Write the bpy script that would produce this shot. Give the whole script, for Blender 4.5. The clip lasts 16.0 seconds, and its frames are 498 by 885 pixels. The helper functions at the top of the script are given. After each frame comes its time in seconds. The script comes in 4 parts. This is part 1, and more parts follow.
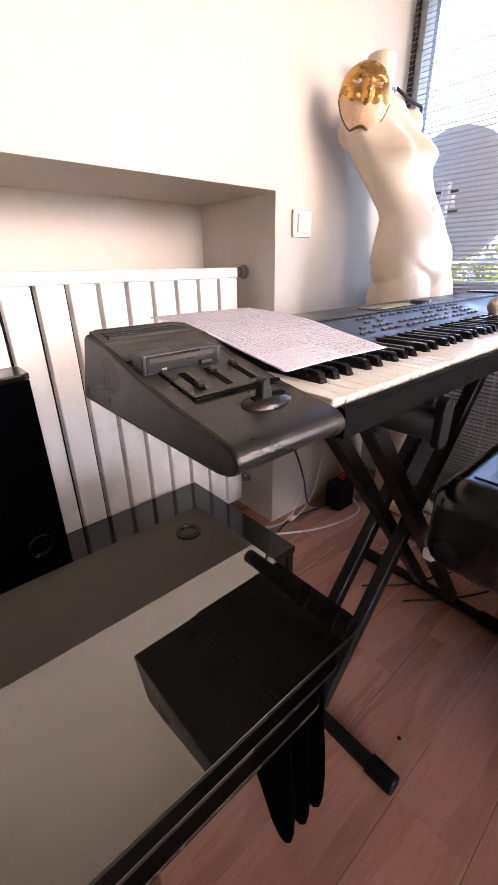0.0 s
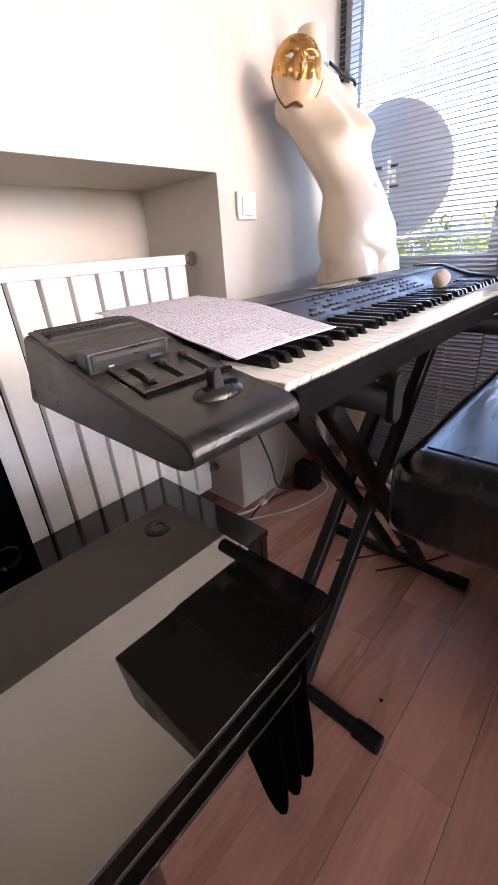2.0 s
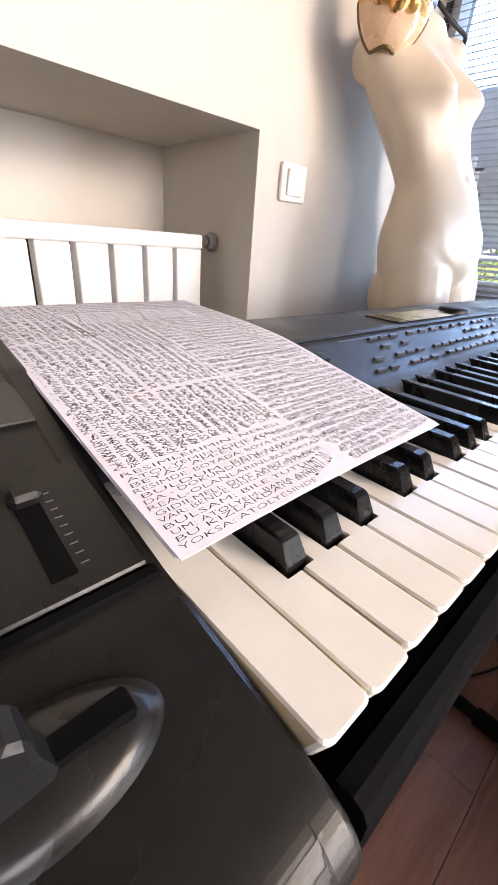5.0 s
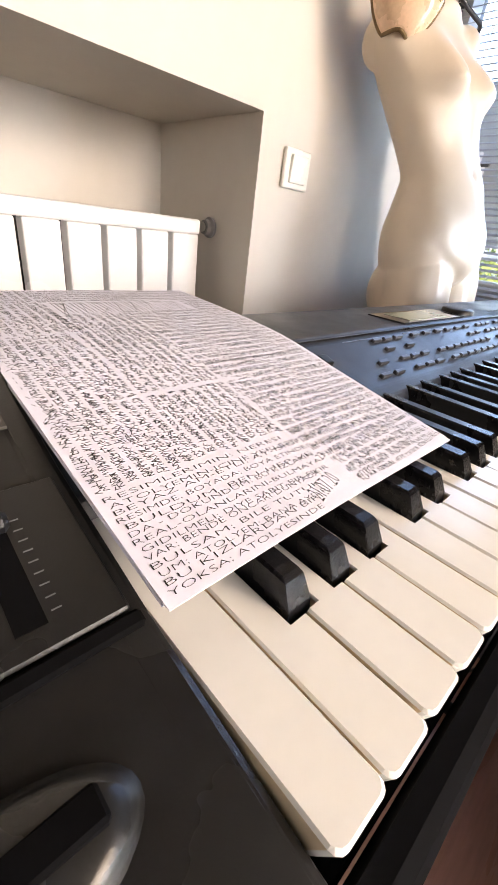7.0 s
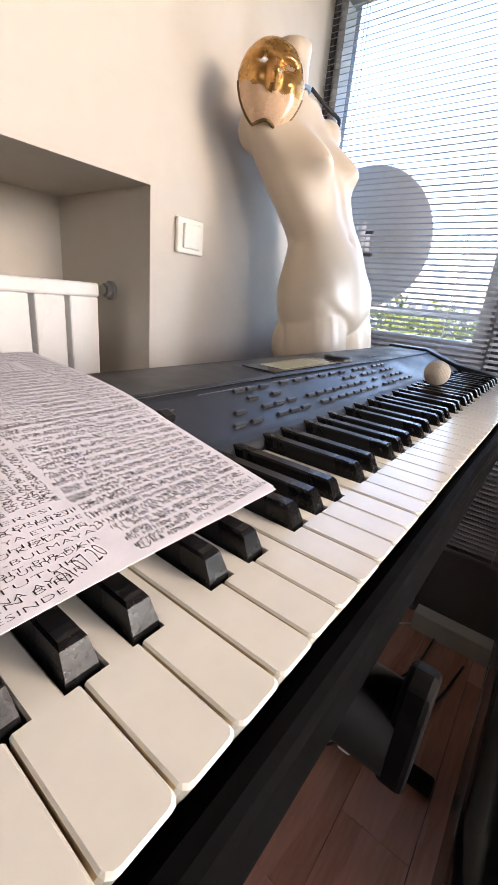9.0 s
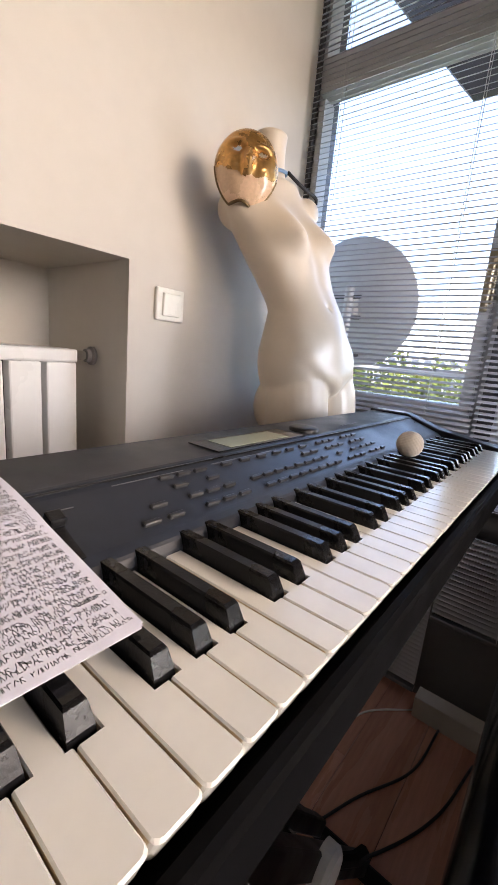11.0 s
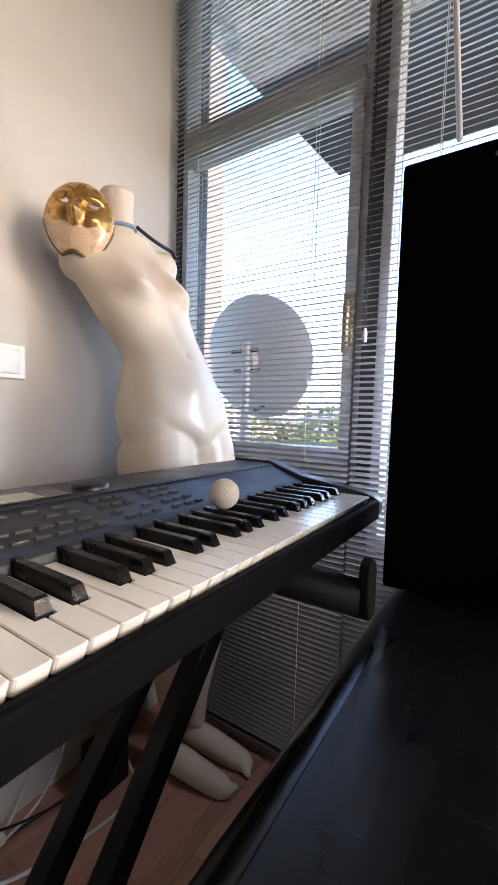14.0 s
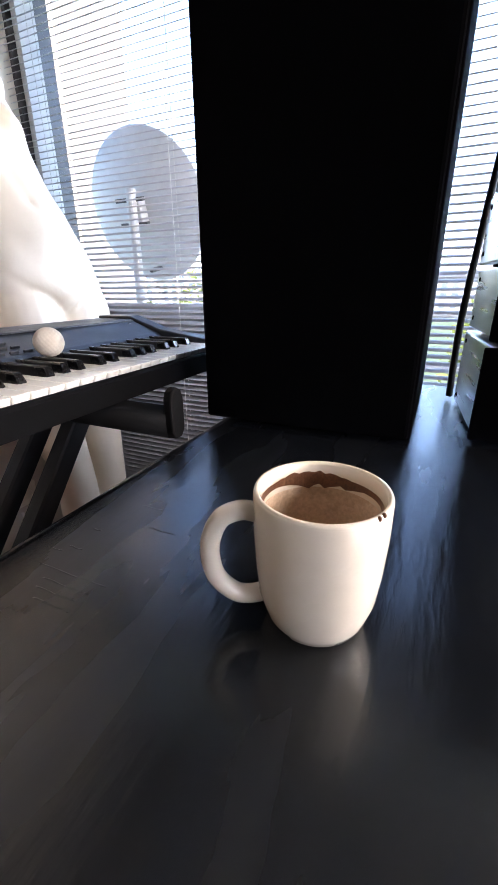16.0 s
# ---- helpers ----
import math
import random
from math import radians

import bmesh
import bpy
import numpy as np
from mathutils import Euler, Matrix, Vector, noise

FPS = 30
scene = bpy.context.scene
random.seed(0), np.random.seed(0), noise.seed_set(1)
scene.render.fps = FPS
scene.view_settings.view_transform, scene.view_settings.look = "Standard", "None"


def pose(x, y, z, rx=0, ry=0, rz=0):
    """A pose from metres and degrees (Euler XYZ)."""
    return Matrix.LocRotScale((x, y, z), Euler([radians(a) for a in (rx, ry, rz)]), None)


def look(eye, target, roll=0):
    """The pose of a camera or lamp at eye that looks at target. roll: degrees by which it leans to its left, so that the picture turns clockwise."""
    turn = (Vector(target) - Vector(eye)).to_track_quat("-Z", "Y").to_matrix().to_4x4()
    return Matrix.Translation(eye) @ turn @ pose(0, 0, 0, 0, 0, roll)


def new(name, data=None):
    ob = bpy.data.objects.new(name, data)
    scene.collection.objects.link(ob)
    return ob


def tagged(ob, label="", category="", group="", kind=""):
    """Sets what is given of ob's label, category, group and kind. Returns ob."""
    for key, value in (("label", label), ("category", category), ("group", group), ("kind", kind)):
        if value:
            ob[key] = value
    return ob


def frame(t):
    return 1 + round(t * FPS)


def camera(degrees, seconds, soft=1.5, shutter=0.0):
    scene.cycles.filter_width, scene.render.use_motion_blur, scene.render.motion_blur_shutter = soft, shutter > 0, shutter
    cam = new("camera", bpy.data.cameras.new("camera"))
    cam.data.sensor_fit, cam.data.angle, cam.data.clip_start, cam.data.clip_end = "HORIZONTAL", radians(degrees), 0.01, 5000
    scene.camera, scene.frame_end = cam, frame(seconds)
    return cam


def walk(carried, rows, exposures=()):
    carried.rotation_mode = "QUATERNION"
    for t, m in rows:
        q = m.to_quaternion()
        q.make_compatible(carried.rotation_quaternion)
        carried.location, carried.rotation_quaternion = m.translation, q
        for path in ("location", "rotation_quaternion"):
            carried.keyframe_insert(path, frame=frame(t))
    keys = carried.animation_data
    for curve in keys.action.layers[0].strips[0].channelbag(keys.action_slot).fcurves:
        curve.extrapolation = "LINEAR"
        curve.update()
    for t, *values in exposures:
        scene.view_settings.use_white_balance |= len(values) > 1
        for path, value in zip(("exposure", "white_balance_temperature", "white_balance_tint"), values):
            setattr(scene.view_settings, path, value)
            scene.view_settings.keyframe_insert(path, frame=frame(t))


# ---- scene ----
cam = camera(63.7, 16.0)
PATH = [
    (0, (0.001, 0.002, 1.014), (1.201, 1.382, 0.206), -0.9),
    (0.5, (0.003, -0.001, 1.013), (1.234, 1.359, 0.216), -2.1),
    (1, (0.005, 0.0, 1.012), (1.261, 1.326, 0.198), -3.1),
    (1.5, (0.008, -0.003, 1.016), (1.288, 1.274, 0.161), -3.5),
    (2, (0.012, -0.004, 1.015), (1.303, 1.249, 0.142), -4.1),
    (2.5, (0.012, -0.005, 1.015), (1.306, 1.247, 0.144), -4.2),
    (3, (0.028, -0.005, 1.021), (1.32, 1.255, 0.159), -3.7),
    (3.5, (0.152, -0.006, 1.058), (1.431, 1.272, 0.202), -2.1),
    (4, (0.239, 0.062, 1.045), (1.505, 1.354, 0.19), 0.3),
    (4.4, (0.251, 0.158, 1.02), (1.495, 1.438, 0.118), 2.4),
    (4.5, (0.252, 0.184, 1.018), (1.515, 1.451, 0.123), 3.4),
    (4.7, (0.266, 0.213, 1.004), (1.528, 1.485, 0.114), 4.4),
    (7, (0.286, 0.246, 1.006), (1.564, 1.464, 0.066), 7.6),
    (7.5, (0.286, 0.247, 1.006), (1.596, 1.443, 0.081), 7.2),
    (8, (0.314, 0.233, 1.012), (1.685, 1.407, 0.152), 6.4),
    (8.5, (0.348, 0.221, 1.003), (1.795, 1.356, 0.216), 6.1),
    (9, (0.356, 0.2, 1.01), (1.871, 1.316, 0.331), 5.6),
    (9.2, (0.359, 0.203, 1.009), (1.897, 1.31, 0.369), 5.9),
    (11.3, (0.483, 0.156, 1.042), (1.993, 1.415, 0.673), 5.4),
    (11.5, (0.55, 0.136, 1.025), (2.026, 1.448, 0.705), 5.3),
    (12, (0.616, 0.124, 1.023), (2.082, 1.46, 0.764), 4.5),
    (12.5, (0.657, 0.114, 1.015), (2.131, 1.448, 0.8), 3.5),
    (13, (0.693, 0.102, 1.02), (2.189, 1.418, 0.85), 2.1),
    (13.5, (0.682, 0.099, 1.025), (2.261, 1.314, 0.856), 1.5),
    (14, (0.66, 0.035, 1.026), (2.335, 1.12, 0.897), 1.7),
    (14.5, (0.683, -0.071, 1.023), (2.399, 0.947, 0.889), 1.0),
    (15, (0.707, -0.131, 1.028), (2.479, 0.772, 0.823), 0.7),
    (15.5, (0.684, -0.146, 1.0), (2.478, 0.674, 0.671), 0.9),
    (16, (0.683, -0.157, 0.991), (2.374, 0.625, 0.264), -0.6),
]
walk(cam, [(t, look(eye, target, roll)) for t, eye, target, roll in PATH], exposures=((0.0, 3.4, 6600, 27), (3.5, 3.4, 6100, 22), (4.5, 3.3, 6200, 20), (7.0, 3.3, 6600, 18), (8.0, 3.05, 6550, 18), (9.0, 2.95, 6500, 18), (12.0, 2.62, 6450, 20), (13.5, 2.7, 6300, 19), (15.0, 3.0, 6150, 18), (16.0, 3.4, 5950, 18)))

# ---- world and light ----
XW, YS, CEIL = -1.9, -4.2, 2.75
world = bpy.data.worlds.new("sky")
scene.world = world
world.use_nodes = True
wn = world.node_tree
sky = wn.nodes.new("ShaderNodeTexSky")
sky.sky_type = "NISHITA"
sky.sun_disc = False
sky.sun_elevation = radians(38)
sky.sun_rotation = radians(250)
wn.links.new(sky.outputs[0], wn.nodes["Background"].inputs[0])
wn.nodes["Background"].inputs[1].default_value = 0.14
sun = new("sun", bpy.data.lights.new("sun", "SUN"))
sun.data.energy, sun.data.angle, sun.data.color = 1.2, radians(0.5), (1.0, 0.93, 0.82)
sun.matrix_world = look((0, 0, 0), (0.80, -0.30, -0.70))
# daylight entering by the long window, in its opening south of the desk
day = new("daylight_stand_in", bpy.data.lights.new("daylight_stand_in", "AREA"))
day.data.shape, day.data.size, day.data.size_y = "RECTANGLE", 0.7, 0.7
day.data.energy, day.data.color = 4.4, (1.0, 0.80, 0.55)
day.matrix_world = look((1.62, -1.70, 1.95), (0.9, 1.0, 1.3))
day2 = new("daylight_stand_in", bpy.data.lights.new("daylight_stand_in", "AREA"))
day2.data.shape, day2.data.size, day2.data.size_y = "RECTANGLE", 1.5, 1.6
day2.data.spread = radians(70)
day2.data.energy, day2.data.color = 2.8, (1.0, 0.90, 0.78)
day2.matrix_world = look((1.60, -2.85, 1.80), (0.4, 1.3, 0.9))

# fill lamp for floor and niche, set in an added, unseen south window
day3 = new("daylight_stand_in", bpy.data.lights.new("daylight_stand_in", "AREA"))
day3.data.shape, day3.data.size, day3.data.size_y = "RECTANGLE", 1.3, 1.3
day3.data.energy, day3.data.color = 1.7, (1.0, 0.94, 0.88)
day3.data.spread = radians(60)
day3.matrix_world = look((-0.75, YS + 0.02, 1.65), (0.75, 0.15, -0.3))
# added cool fill lamp, hidden behind the loudspeaker in place of skylight
day4 = new("daylight_stand_in", bpy.data.lights.new("daylight_stand_in", "AREA"))
day4.data.shape, day4.data.size, day4.data.size_y = "RECTANGLE", 0.16, 0.46
day4.data.energy, day4.data.color = 0.9, (0.78, 0.89, 1.0)
day4.matrix_world = look((1.630, 0.110, 1.12), (1.25, 1.0, 1.12))

# ---- materials ----


def mat(name, base, rough=0.5, metal=0.0, vary=0.12, scale=8.0, bump=0.0, bscale=60.0, coat=0.0, stain=0.0, spec=0.5, emit=0.0, stretch=(1, 1, 1), transmission=0.0, alpha=1.0, ior=1.45, sss=0.0, rand=0.0):
    """A principled material with tone varied at two scales, optional relief and stains."""
    m = bpy.data.materials.new(name)
    m.use_nodes = True
    nt = m.node_tree
    nd, lk = nt.nodes, nt.links
    b = nd["Principled BSDF"]
    b.inputs["Roughness"].default_value = rough
    b.inputs["Metallic"].default_value = metal
    b.inputs["Specular IOR Level"].default_value = spec
    b.inputs["IOR"].default_value = ior
    b.inputs["Coat Weight"].default_value = coat
    b.inputs["Coat Roughness"].default_value = 0.08
    b.inputs["Transmission Weight"].default_value = transmission
    b.inputs["Alpha"].default_value = alpha
    b.inputs["Subsurface Weight"].default_value = sss
    b.inputs["Subsurface Radius"].default_value = (0.01, 0.008, 0.006)
    if emit:
        b.inputs["Emission Color"].default_value = (*base, 1)
        b.inputs["Emission Strength"].default_value = emit
    tc = nd.new("ShaderNodeTexCoord")
    mp = nd.new("ShaderNodeMapping")
    mp.inputs["Scale"].default_value = stretch
    lk.new(tc.outputs["Object"], mp.inputs[0])
    n1 = nd.new("ShaderNodeTexNoise")
    n1.inputs["Scale"].default_value, n1.inputs["Detail"].default_value = scale, 5
    n2 = nd.new("ShaderNodeTexNoise")
    n2.inputs["Scale"].default_value, n2.inputs["Detail"].default_value = scale * 9, 4
    lk.new(mp.outputs[0], n1.inputs[0])
    lk.new(mp.outputs[0], n2.inputs[0])
    add = nd.new("ShaderNodeMath")
    add.operation = "ADD"
    lk.new(n1.outputs[0], add.inputs[0])
    lk.new(n2.outputs[0], add.inputs[1])
    if rand:
        oi = nd.new("ShaderNodeObjectInfo")
        mr = nd.new("ShaderNodeMath")
        mr.operation = "MULTIPLY_ADD"
        mr.inputs[1].default_value = rand
        lk.new(oi.outputs["Random"], mr.inputs[0])
        lk.new(add.outputs[0], mr.inputs[2])
        add = mr
    ramp = nd.new("ShaderNodeMapRange")
    ramp.inputs["From Min"].default_value, ramp.inputs["From Max"].default_value = 0.6, 1.4 + rand
    ramp.inputs["To Min"].default_value, ramp.inputs["To Max"].default_value = 1 - vary, 1 + vary
    lk.new(add.outputs[0], ramp.inputs[0])
    mul = nd.new("ShaderNodeVectorMath")
    mul.operation = "SCALE"
    mul.inputs[0].default_value = base
    lk.new(ramp.outputs[0], mul.inputs["Scale"])
    lk.new(mul.outputs[0], b.inputs["Base Color"])
    rr = nd.new("ShaderNodeMapRange")
    rr.inputs["From Min"].default_value, rr.inputs["From Max"].default_value = 0.35, 0.65
    rr.inputs["To Min"].default_value, rr.inputs["To Max"].default_value = max(rough - 0.07, 0.01), min(rough + 0.07 + stain, 1)
    lk.new(n1.outputs[0], rr.inputs[0])
    if rough > 0.03:
        lk.new(rr.outputs[0], b.inputs["Roughness"])
    if bump:
        n3 = nd.new("ShaderNodeTexNoise")
        n3.inputs["Scale"].default_value, n3.inputs["Detail"].default_value = bscale, 6
        lk.new(mp.outputs[0], n3.inputs[0])
        bp = nd.new("ShaderNodeBump")
        bp.inputs["Strength"].default_value, bp.inputs["Distance"].default_value = bump, 0.002
        lk.new(n3.outputs[0], bp.inputs["Height"])
        lk.new(bp.outputs[0], b.inputs["Normal"])
    return m


M_WALL = mat("wall_paint", (0.60, 0.548, 0.475), 0.55, vary=0.03, scale=2.5, bump=0.05, bscale=60)
# walls out of view, toned dark so that they bounce little light
M_WALL2 = mat("unseen_wall_dark", (0.24, 0.21, 0.18), 0.6, vary=0.05, scale=2.5)
# ceiling out of view, kept dark to weaken bounce and desk reflections
M_CEIL = mat("unseen_ceiling_dark", (0.11, 0.10, 0.09), 0.8, vary=0.03, scale=2)
M_WOOD = mat("floor_wood", (0.40, 0.20, 0.145), 0.24, vary=0.34, scale=5, bump=0.12, bscale=120, stretch=(0.25, 2.2, 1), stain=0.12, rand=0.5)
M_RAD = mat("radiator_enamel", (0.80, 0.79, 0.76), 0.28, vary=0.03, scale=4)
M_DARKGAP = mat("radiator_gap", (0.05, 0.045, 0.04), 0.8)
M_PLASTIC = mat("switch_plastic", (0.82, 0.79, 0.70), 0.3, vary=0.03, scale=10)
M_KB = mat("synth_grey", (0.020, 0.023, 0.031), 0.36, vary=0.18, scale=9, bump=0.06, bscale=900, stain=0.06)
M_KBTOP = mat("synth_top", (0.013, 0.0125, 0.012), 0.31, vary=0.2, scale=9, spec=0.42, bump=0.05, bscale=900, stain=0.08)
M_KBLK = mat("synth_black", (0.007, 0.007, 0.008), 0.34, vary=0.2, scale=12, bump=0.1, bscale=500)
M_LIP = mat("synth_lip", (0.003, 0.003, 0.0034), 0.75, vary=0.2, scale=12, spec=0.06)
M_BTN = mat("button_rubber", (0.035, 0.036, 0.04), 0.34, vary=0.15, scale=20)
M_VALVE = mat("valve_grey", (0.16, 0.15, 0.14), 0.35, vary=0.1, scale=20)
M_WHITE = mat("white_key", (0.80, 0.78, 0.715), 0.16, vary=0.035, scale=12, coat=0.25)
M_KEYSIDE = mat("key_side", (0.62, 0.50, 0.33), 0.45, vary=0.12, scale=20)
M_BLACK = mat("black_key", (0.008, 0.008, 0.009), 0.24, spec=0.32, vary=0.2, scale=30, bump=0.08, bscale=400, stain=0.1)
M_LCD = mat("lcd_glass", (0.34, 0.36, 0.27), 0.12, vary=0.05, scale=6)
M_LCDF = mat("lcd_frame", (0.02, 0.021, 0.023), 0.15)
M_PAPER = mat("paper", (0.70, 0.69, 0.77), 0.7, vary=0.03, scale=12, bump=0.1, bscale=40)
M_INK = mat("ink", (0.03, 0.03, 0.035), 0.6)
M_BALL = mat("ball_cover", (0.56, 0.50, 0.42), 0.5, vary=0.1, scale=25)
M_STEEL = mat("stand_paint", (0.006, 0.006, 0.007), 0.45, spec=0.22, vary=0.2, scale=14, bump=0.1, bscale=200)
M_RUBBER = mat("rubber", (0.006, 0.006, 0.0065), 0.6, spec=0.15, vary=0.2, scale=20)
M_LACQ = mat("black_lacquer", (0.006, 0.006, 0.007), 0.09, vary=0.2, scale=6, coat=0.4)
M_GEDGE = mat("glass_edge", (0.008, 0.008, 0.008), 0.3, spec=0.3)
M_GLASS = mat("smoked_glass", (0.008, 0.0075, 0.007), 0.012, vary=0.1, scale=3, spec=1.0, ior=1.85, alpha=0.86)
M_DESK = mat("black_desk", (0.005, 0.006, 0.008), 0.20, vary=0.3, scale=7, spec=0.55, ior=1.5, bump=0.3, bscale=34, stretch=(0.35, 1.6, 1), stain=0.08)
M_SPK = mat("speaker_black", (0.0012, 0.0012, 0.0016), 0.95, vary=0.2, scale=10, spec=0.02)
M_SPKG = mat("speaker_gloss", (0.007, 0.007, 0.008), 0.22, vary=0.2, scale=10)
M_MANQ = mat("mannequin_gloss", (0.66, 0.555, 0.43), 0.36, vary=0.04, scale=3, coat=0.12)
M_GOLD = mat("mask_gold", (0.55, 0.30, 0.095), 0.27, metal=0.7, vary=0.38, scale=12, bump=0.1, bscale=40)
M_CHEEK = mat("mask_cheek", (0.68, 0.46, 0.29), 0.28, metal=0.1, vary=0.12, scale=20, coat=0.4)
M_BRAID = mat("mask_braid", (0.16, 0.10, 0.04), 0.45, metal=0.5, vary=0.4, scale=60)
M_BLUE = mat("ribbon_blue", (0.22, 0.33, 0.48), 0.5)
M_RIB = mat("ribbon_black", (0.01, 0.01, 0.012), 0.5)
M_MUG = mat("mug_glaze", (0.60, 0.54, 0.45), 0.12, vary=0.03, scale=12, coat=0.3)
M_COFFEE = mat("coffee_stain", (0.10, 0.045, 0.022), 0.35, vary=0.5, scale=60)
M_DREGS = mat("mug_inside", (0.50, 0.38, 0.28), 0.3, vary=0.3, scale=40)
M_FILM = mat("residue_film", (0.31, 0.20, 0.135), 0.25, vary=0.25, scale=50)
M_FRAME = mat("window_frame", (0.10, 0.10, 0.105), 0.4, vary=0.06, scale=6)
M_FRAMEW = mat("window_frame_light", (0.60, 0.60, 0.60), 0.4, vary=0.05, scale=6)
M_SLAT = mat("blind_slat", (0.42, 0.42, 0.45), 0.35, vary=0.06, scale=9, rand=0.2)
M_CORD = mat("blind_cord", (0.6, 0.6, 0.58), 0.6)
M_BRASS = mat("brass", (0.38, 0.31, 0.20), 0.45, metal=0.7)
M_PANE = mat("window_pane", (1, 1, 1), 0.0, vary=0.0, transmission=1.0, ior=1.05)
M_DISH = mat("dish_paint", (0.58, 0.59, 0.60), 0.6, vary=0.06, scale=3)
M_CONC = mat("concrete", (0.36, 0.34, 0.31), 0.85, vary=0.12, scale=1.5)
M_AWN = mat("awning_grey", (0.10, 0.10, 0.105), 0.8, vary=0.08, scale=3)
M_PINK = mat("render_pink", (0.55, 0.40, 0.30), 0.85, vary=0.08, scale=0.5)
M_FACADE = mat("facade_grey", (0.42, 0.43, 0.45), 0.8, vary=0.08, scale=0.4)
M_WINDOW = mat("far_window", (0.08, 0.10, 0.13), 0.15)
M_LEAF = mat("leaves", (0.14, 0.17, 0.03), 0.6, vary=0.5, scale=1.5)
M_BARK = mat("bark", (0.10, 0.07, 0.05), 0.9, vary=0.3)
M_GRASS = mat("ground_grass", (0.10, 0.13, 0.05), 0.9, vary=0.4, scale=0.3)
M_WCABLE = mat("white_cable", (0.62, 0.60, 0.56), 0.4, vary=0.05)
M_BCABLE = mat("black_cable", (0.012, 0.012, 0.012), 0.45)
M_ALU = mat("brushed_aluminium", (0.50, 0.51, 0.52), 0.32, metal=0.9, vary=0.1, scale=5, bump=0.05, bscale=200, stretch=(1, 1, 14))
M_CHROME = mat("chrome", (0.6, 0.6, 0.6), 0.15, metal=1.0)
M_CORK = mat("cork", (0.26, 0.17, 0.10), 0.8, vary=0.4, scale=80, bump=0.4, bscale=200)
M_LOGO = mat("logo_silver", (0.20, 0.20, 0.21), 0.4, metal=0.6)
M_RED = mat("red_plug", (0.35, 0.03, 0.03), 0.4)

# ---- helpers of this scene ----


def mesh(bm, name, material, smooth=False):
    me = bpy.data.meshes.new(name)
    bm.normal_update()
    bm.to_mesh(me)
    bm.free()
    for x in (material if isinstance(material, (list, tuple)) else [material]):
        me.materials.append(x)
    if smooth:
        for p in me.polygons:
            p.use_smooth = True
    return me


def part(name, bm, material, parent=None, label="", smooth=False, kind=""):
    ob = new(name, mesh(bm, name, material, smooth))
    if parent:
        ob.parent = parent
    return tagged(ob, label=label, kind=kind)


def thing(name, label, category, group="", kind=""):
    return tagged(new(name), label, category, group, kind)


def box(x0, x1, y0, y1, z0, z1, bevel=0.0, seg=2, bm=None):
    own = bmesh.new()
    bmesh.ops.create_cube(own, size=1)
    for v in own.verts:
        v.co = Vector((x0 + (v.co.x + 0.5) * (x1 - x0), y0 + (v.co.y + 0.5) * (y1 - y0), z0 + (v.co.z + 0.5) * (z1 - z0)))
    if bevel:
        bmesh.ops.bevel(own, geom=list(own.edges), offset=bevel, segments=seg, affect="EDGES", profile=0.5)
    if bm is None:
        return own
    merge(bm, own)
    return bm


def merge(bm, other):
    me = bpy.data.meshes.new("tmp")
    other.to_mesh(me)
    other.free()
    bm.from_mesh(me)
    bpy.data.meshes.remove(me)


def prism(profile, axis, a, b, bevel=0.0, seg=2):
    """Extrudes a closed 2D profile along axis from a to b. Profile axes: x -> (y, z), y -> (x, z), z -> (x, y)."""
    bm = bmesh.new()

    def at(p, q, r):
        return {"x": (r, p, q), "y": (p, r, q), "z": (p, q, r)}[axis]
    lo = [bm.verts.new(at(p, q, a)) for p, q in profile]
    hi = [bm.verts.new(at(p, q, b)) for p, q in profile]
    n = len(profile)
    for i in range(n):
        j = (i + 1) % n
        bm.faces.new((lo[i], lo[j], hi[j], hi[i]))
    bm.faces.new(lo[::-1])
    bm.faces.new(hi)
    bmesh.ops.recalc_face_normals(bm, faces=bm.faces)
    if bevel:
        bmesh.ops.bevel(bm, geom=list(bm.edges), offset=bevel, segments=seg, affect="EDGES", profile=0.5)
    return bm


def tube(points, r, sides=10, bm=None, closed=False, taper=None):
    """A round tube along points."""
    bm = bm or bmesh.new()
    pts = [Vector(p) for p in points]
    rings = []
    up = None
    for i, p in enumerate(pts):
        if closed:
            d = pts[(i + 1) % len(pts)] - pts[i - 1]
        else:
            d = pts[min(i + 1, len(pts) - 1)] - pts[max(i - 1, 0)]
        d.normalize()
        if up is None:
            up = d.orthogonal().normalized()
        up = (up - d * up.dot(d)).normalized()
        side = d.cross(up)
        rad = r if taper is None else taper[i]
        rings.append([bm.verts.new(p + (up * math.cos(a) + side * math.sin(a)) * rad) for a in [2 * math.pi * k / sides for k in range(sides)]])
    m = len(rings)
    for i in range(m if closed else m - 1):
        r0, r1 = rings[i], rings[(i + 1) % m]
        for k in range(sides):
            bm.faces.new((r0[k], r0[(k + 1) % sides], r1[(k + 1) % sides], r1[k]))
    if not closed:
        bm.faces.new(rings[0][::-1])
        bm.faces.new(rings[-1])
    return bm


def smooth_line(pts, n=8):
    """Catmull-Rom points through pts."""
    p = [Vector(q) for q in pts]
    p = [p[0] * 2 - p[1]] + p + [p[-1] * 2 - p[-2]]
    out = []
    for i in range(1, len(p) - 2):
        for k in range(n):
            t = k / n
            out.append(0.5 * ((2 * p[i]) + (p[i + 1] - p[i - 1]) * t + (2 * p[i - 1] - 5 * p[i] + 4 * p[i + 1] - p[i + 2]) * t * t + (3 * p[i] - p[i - 1] - 3 * p[i + 1] + p[i + 2]) * t ** 3))
    out.append(p[-2])
    return out


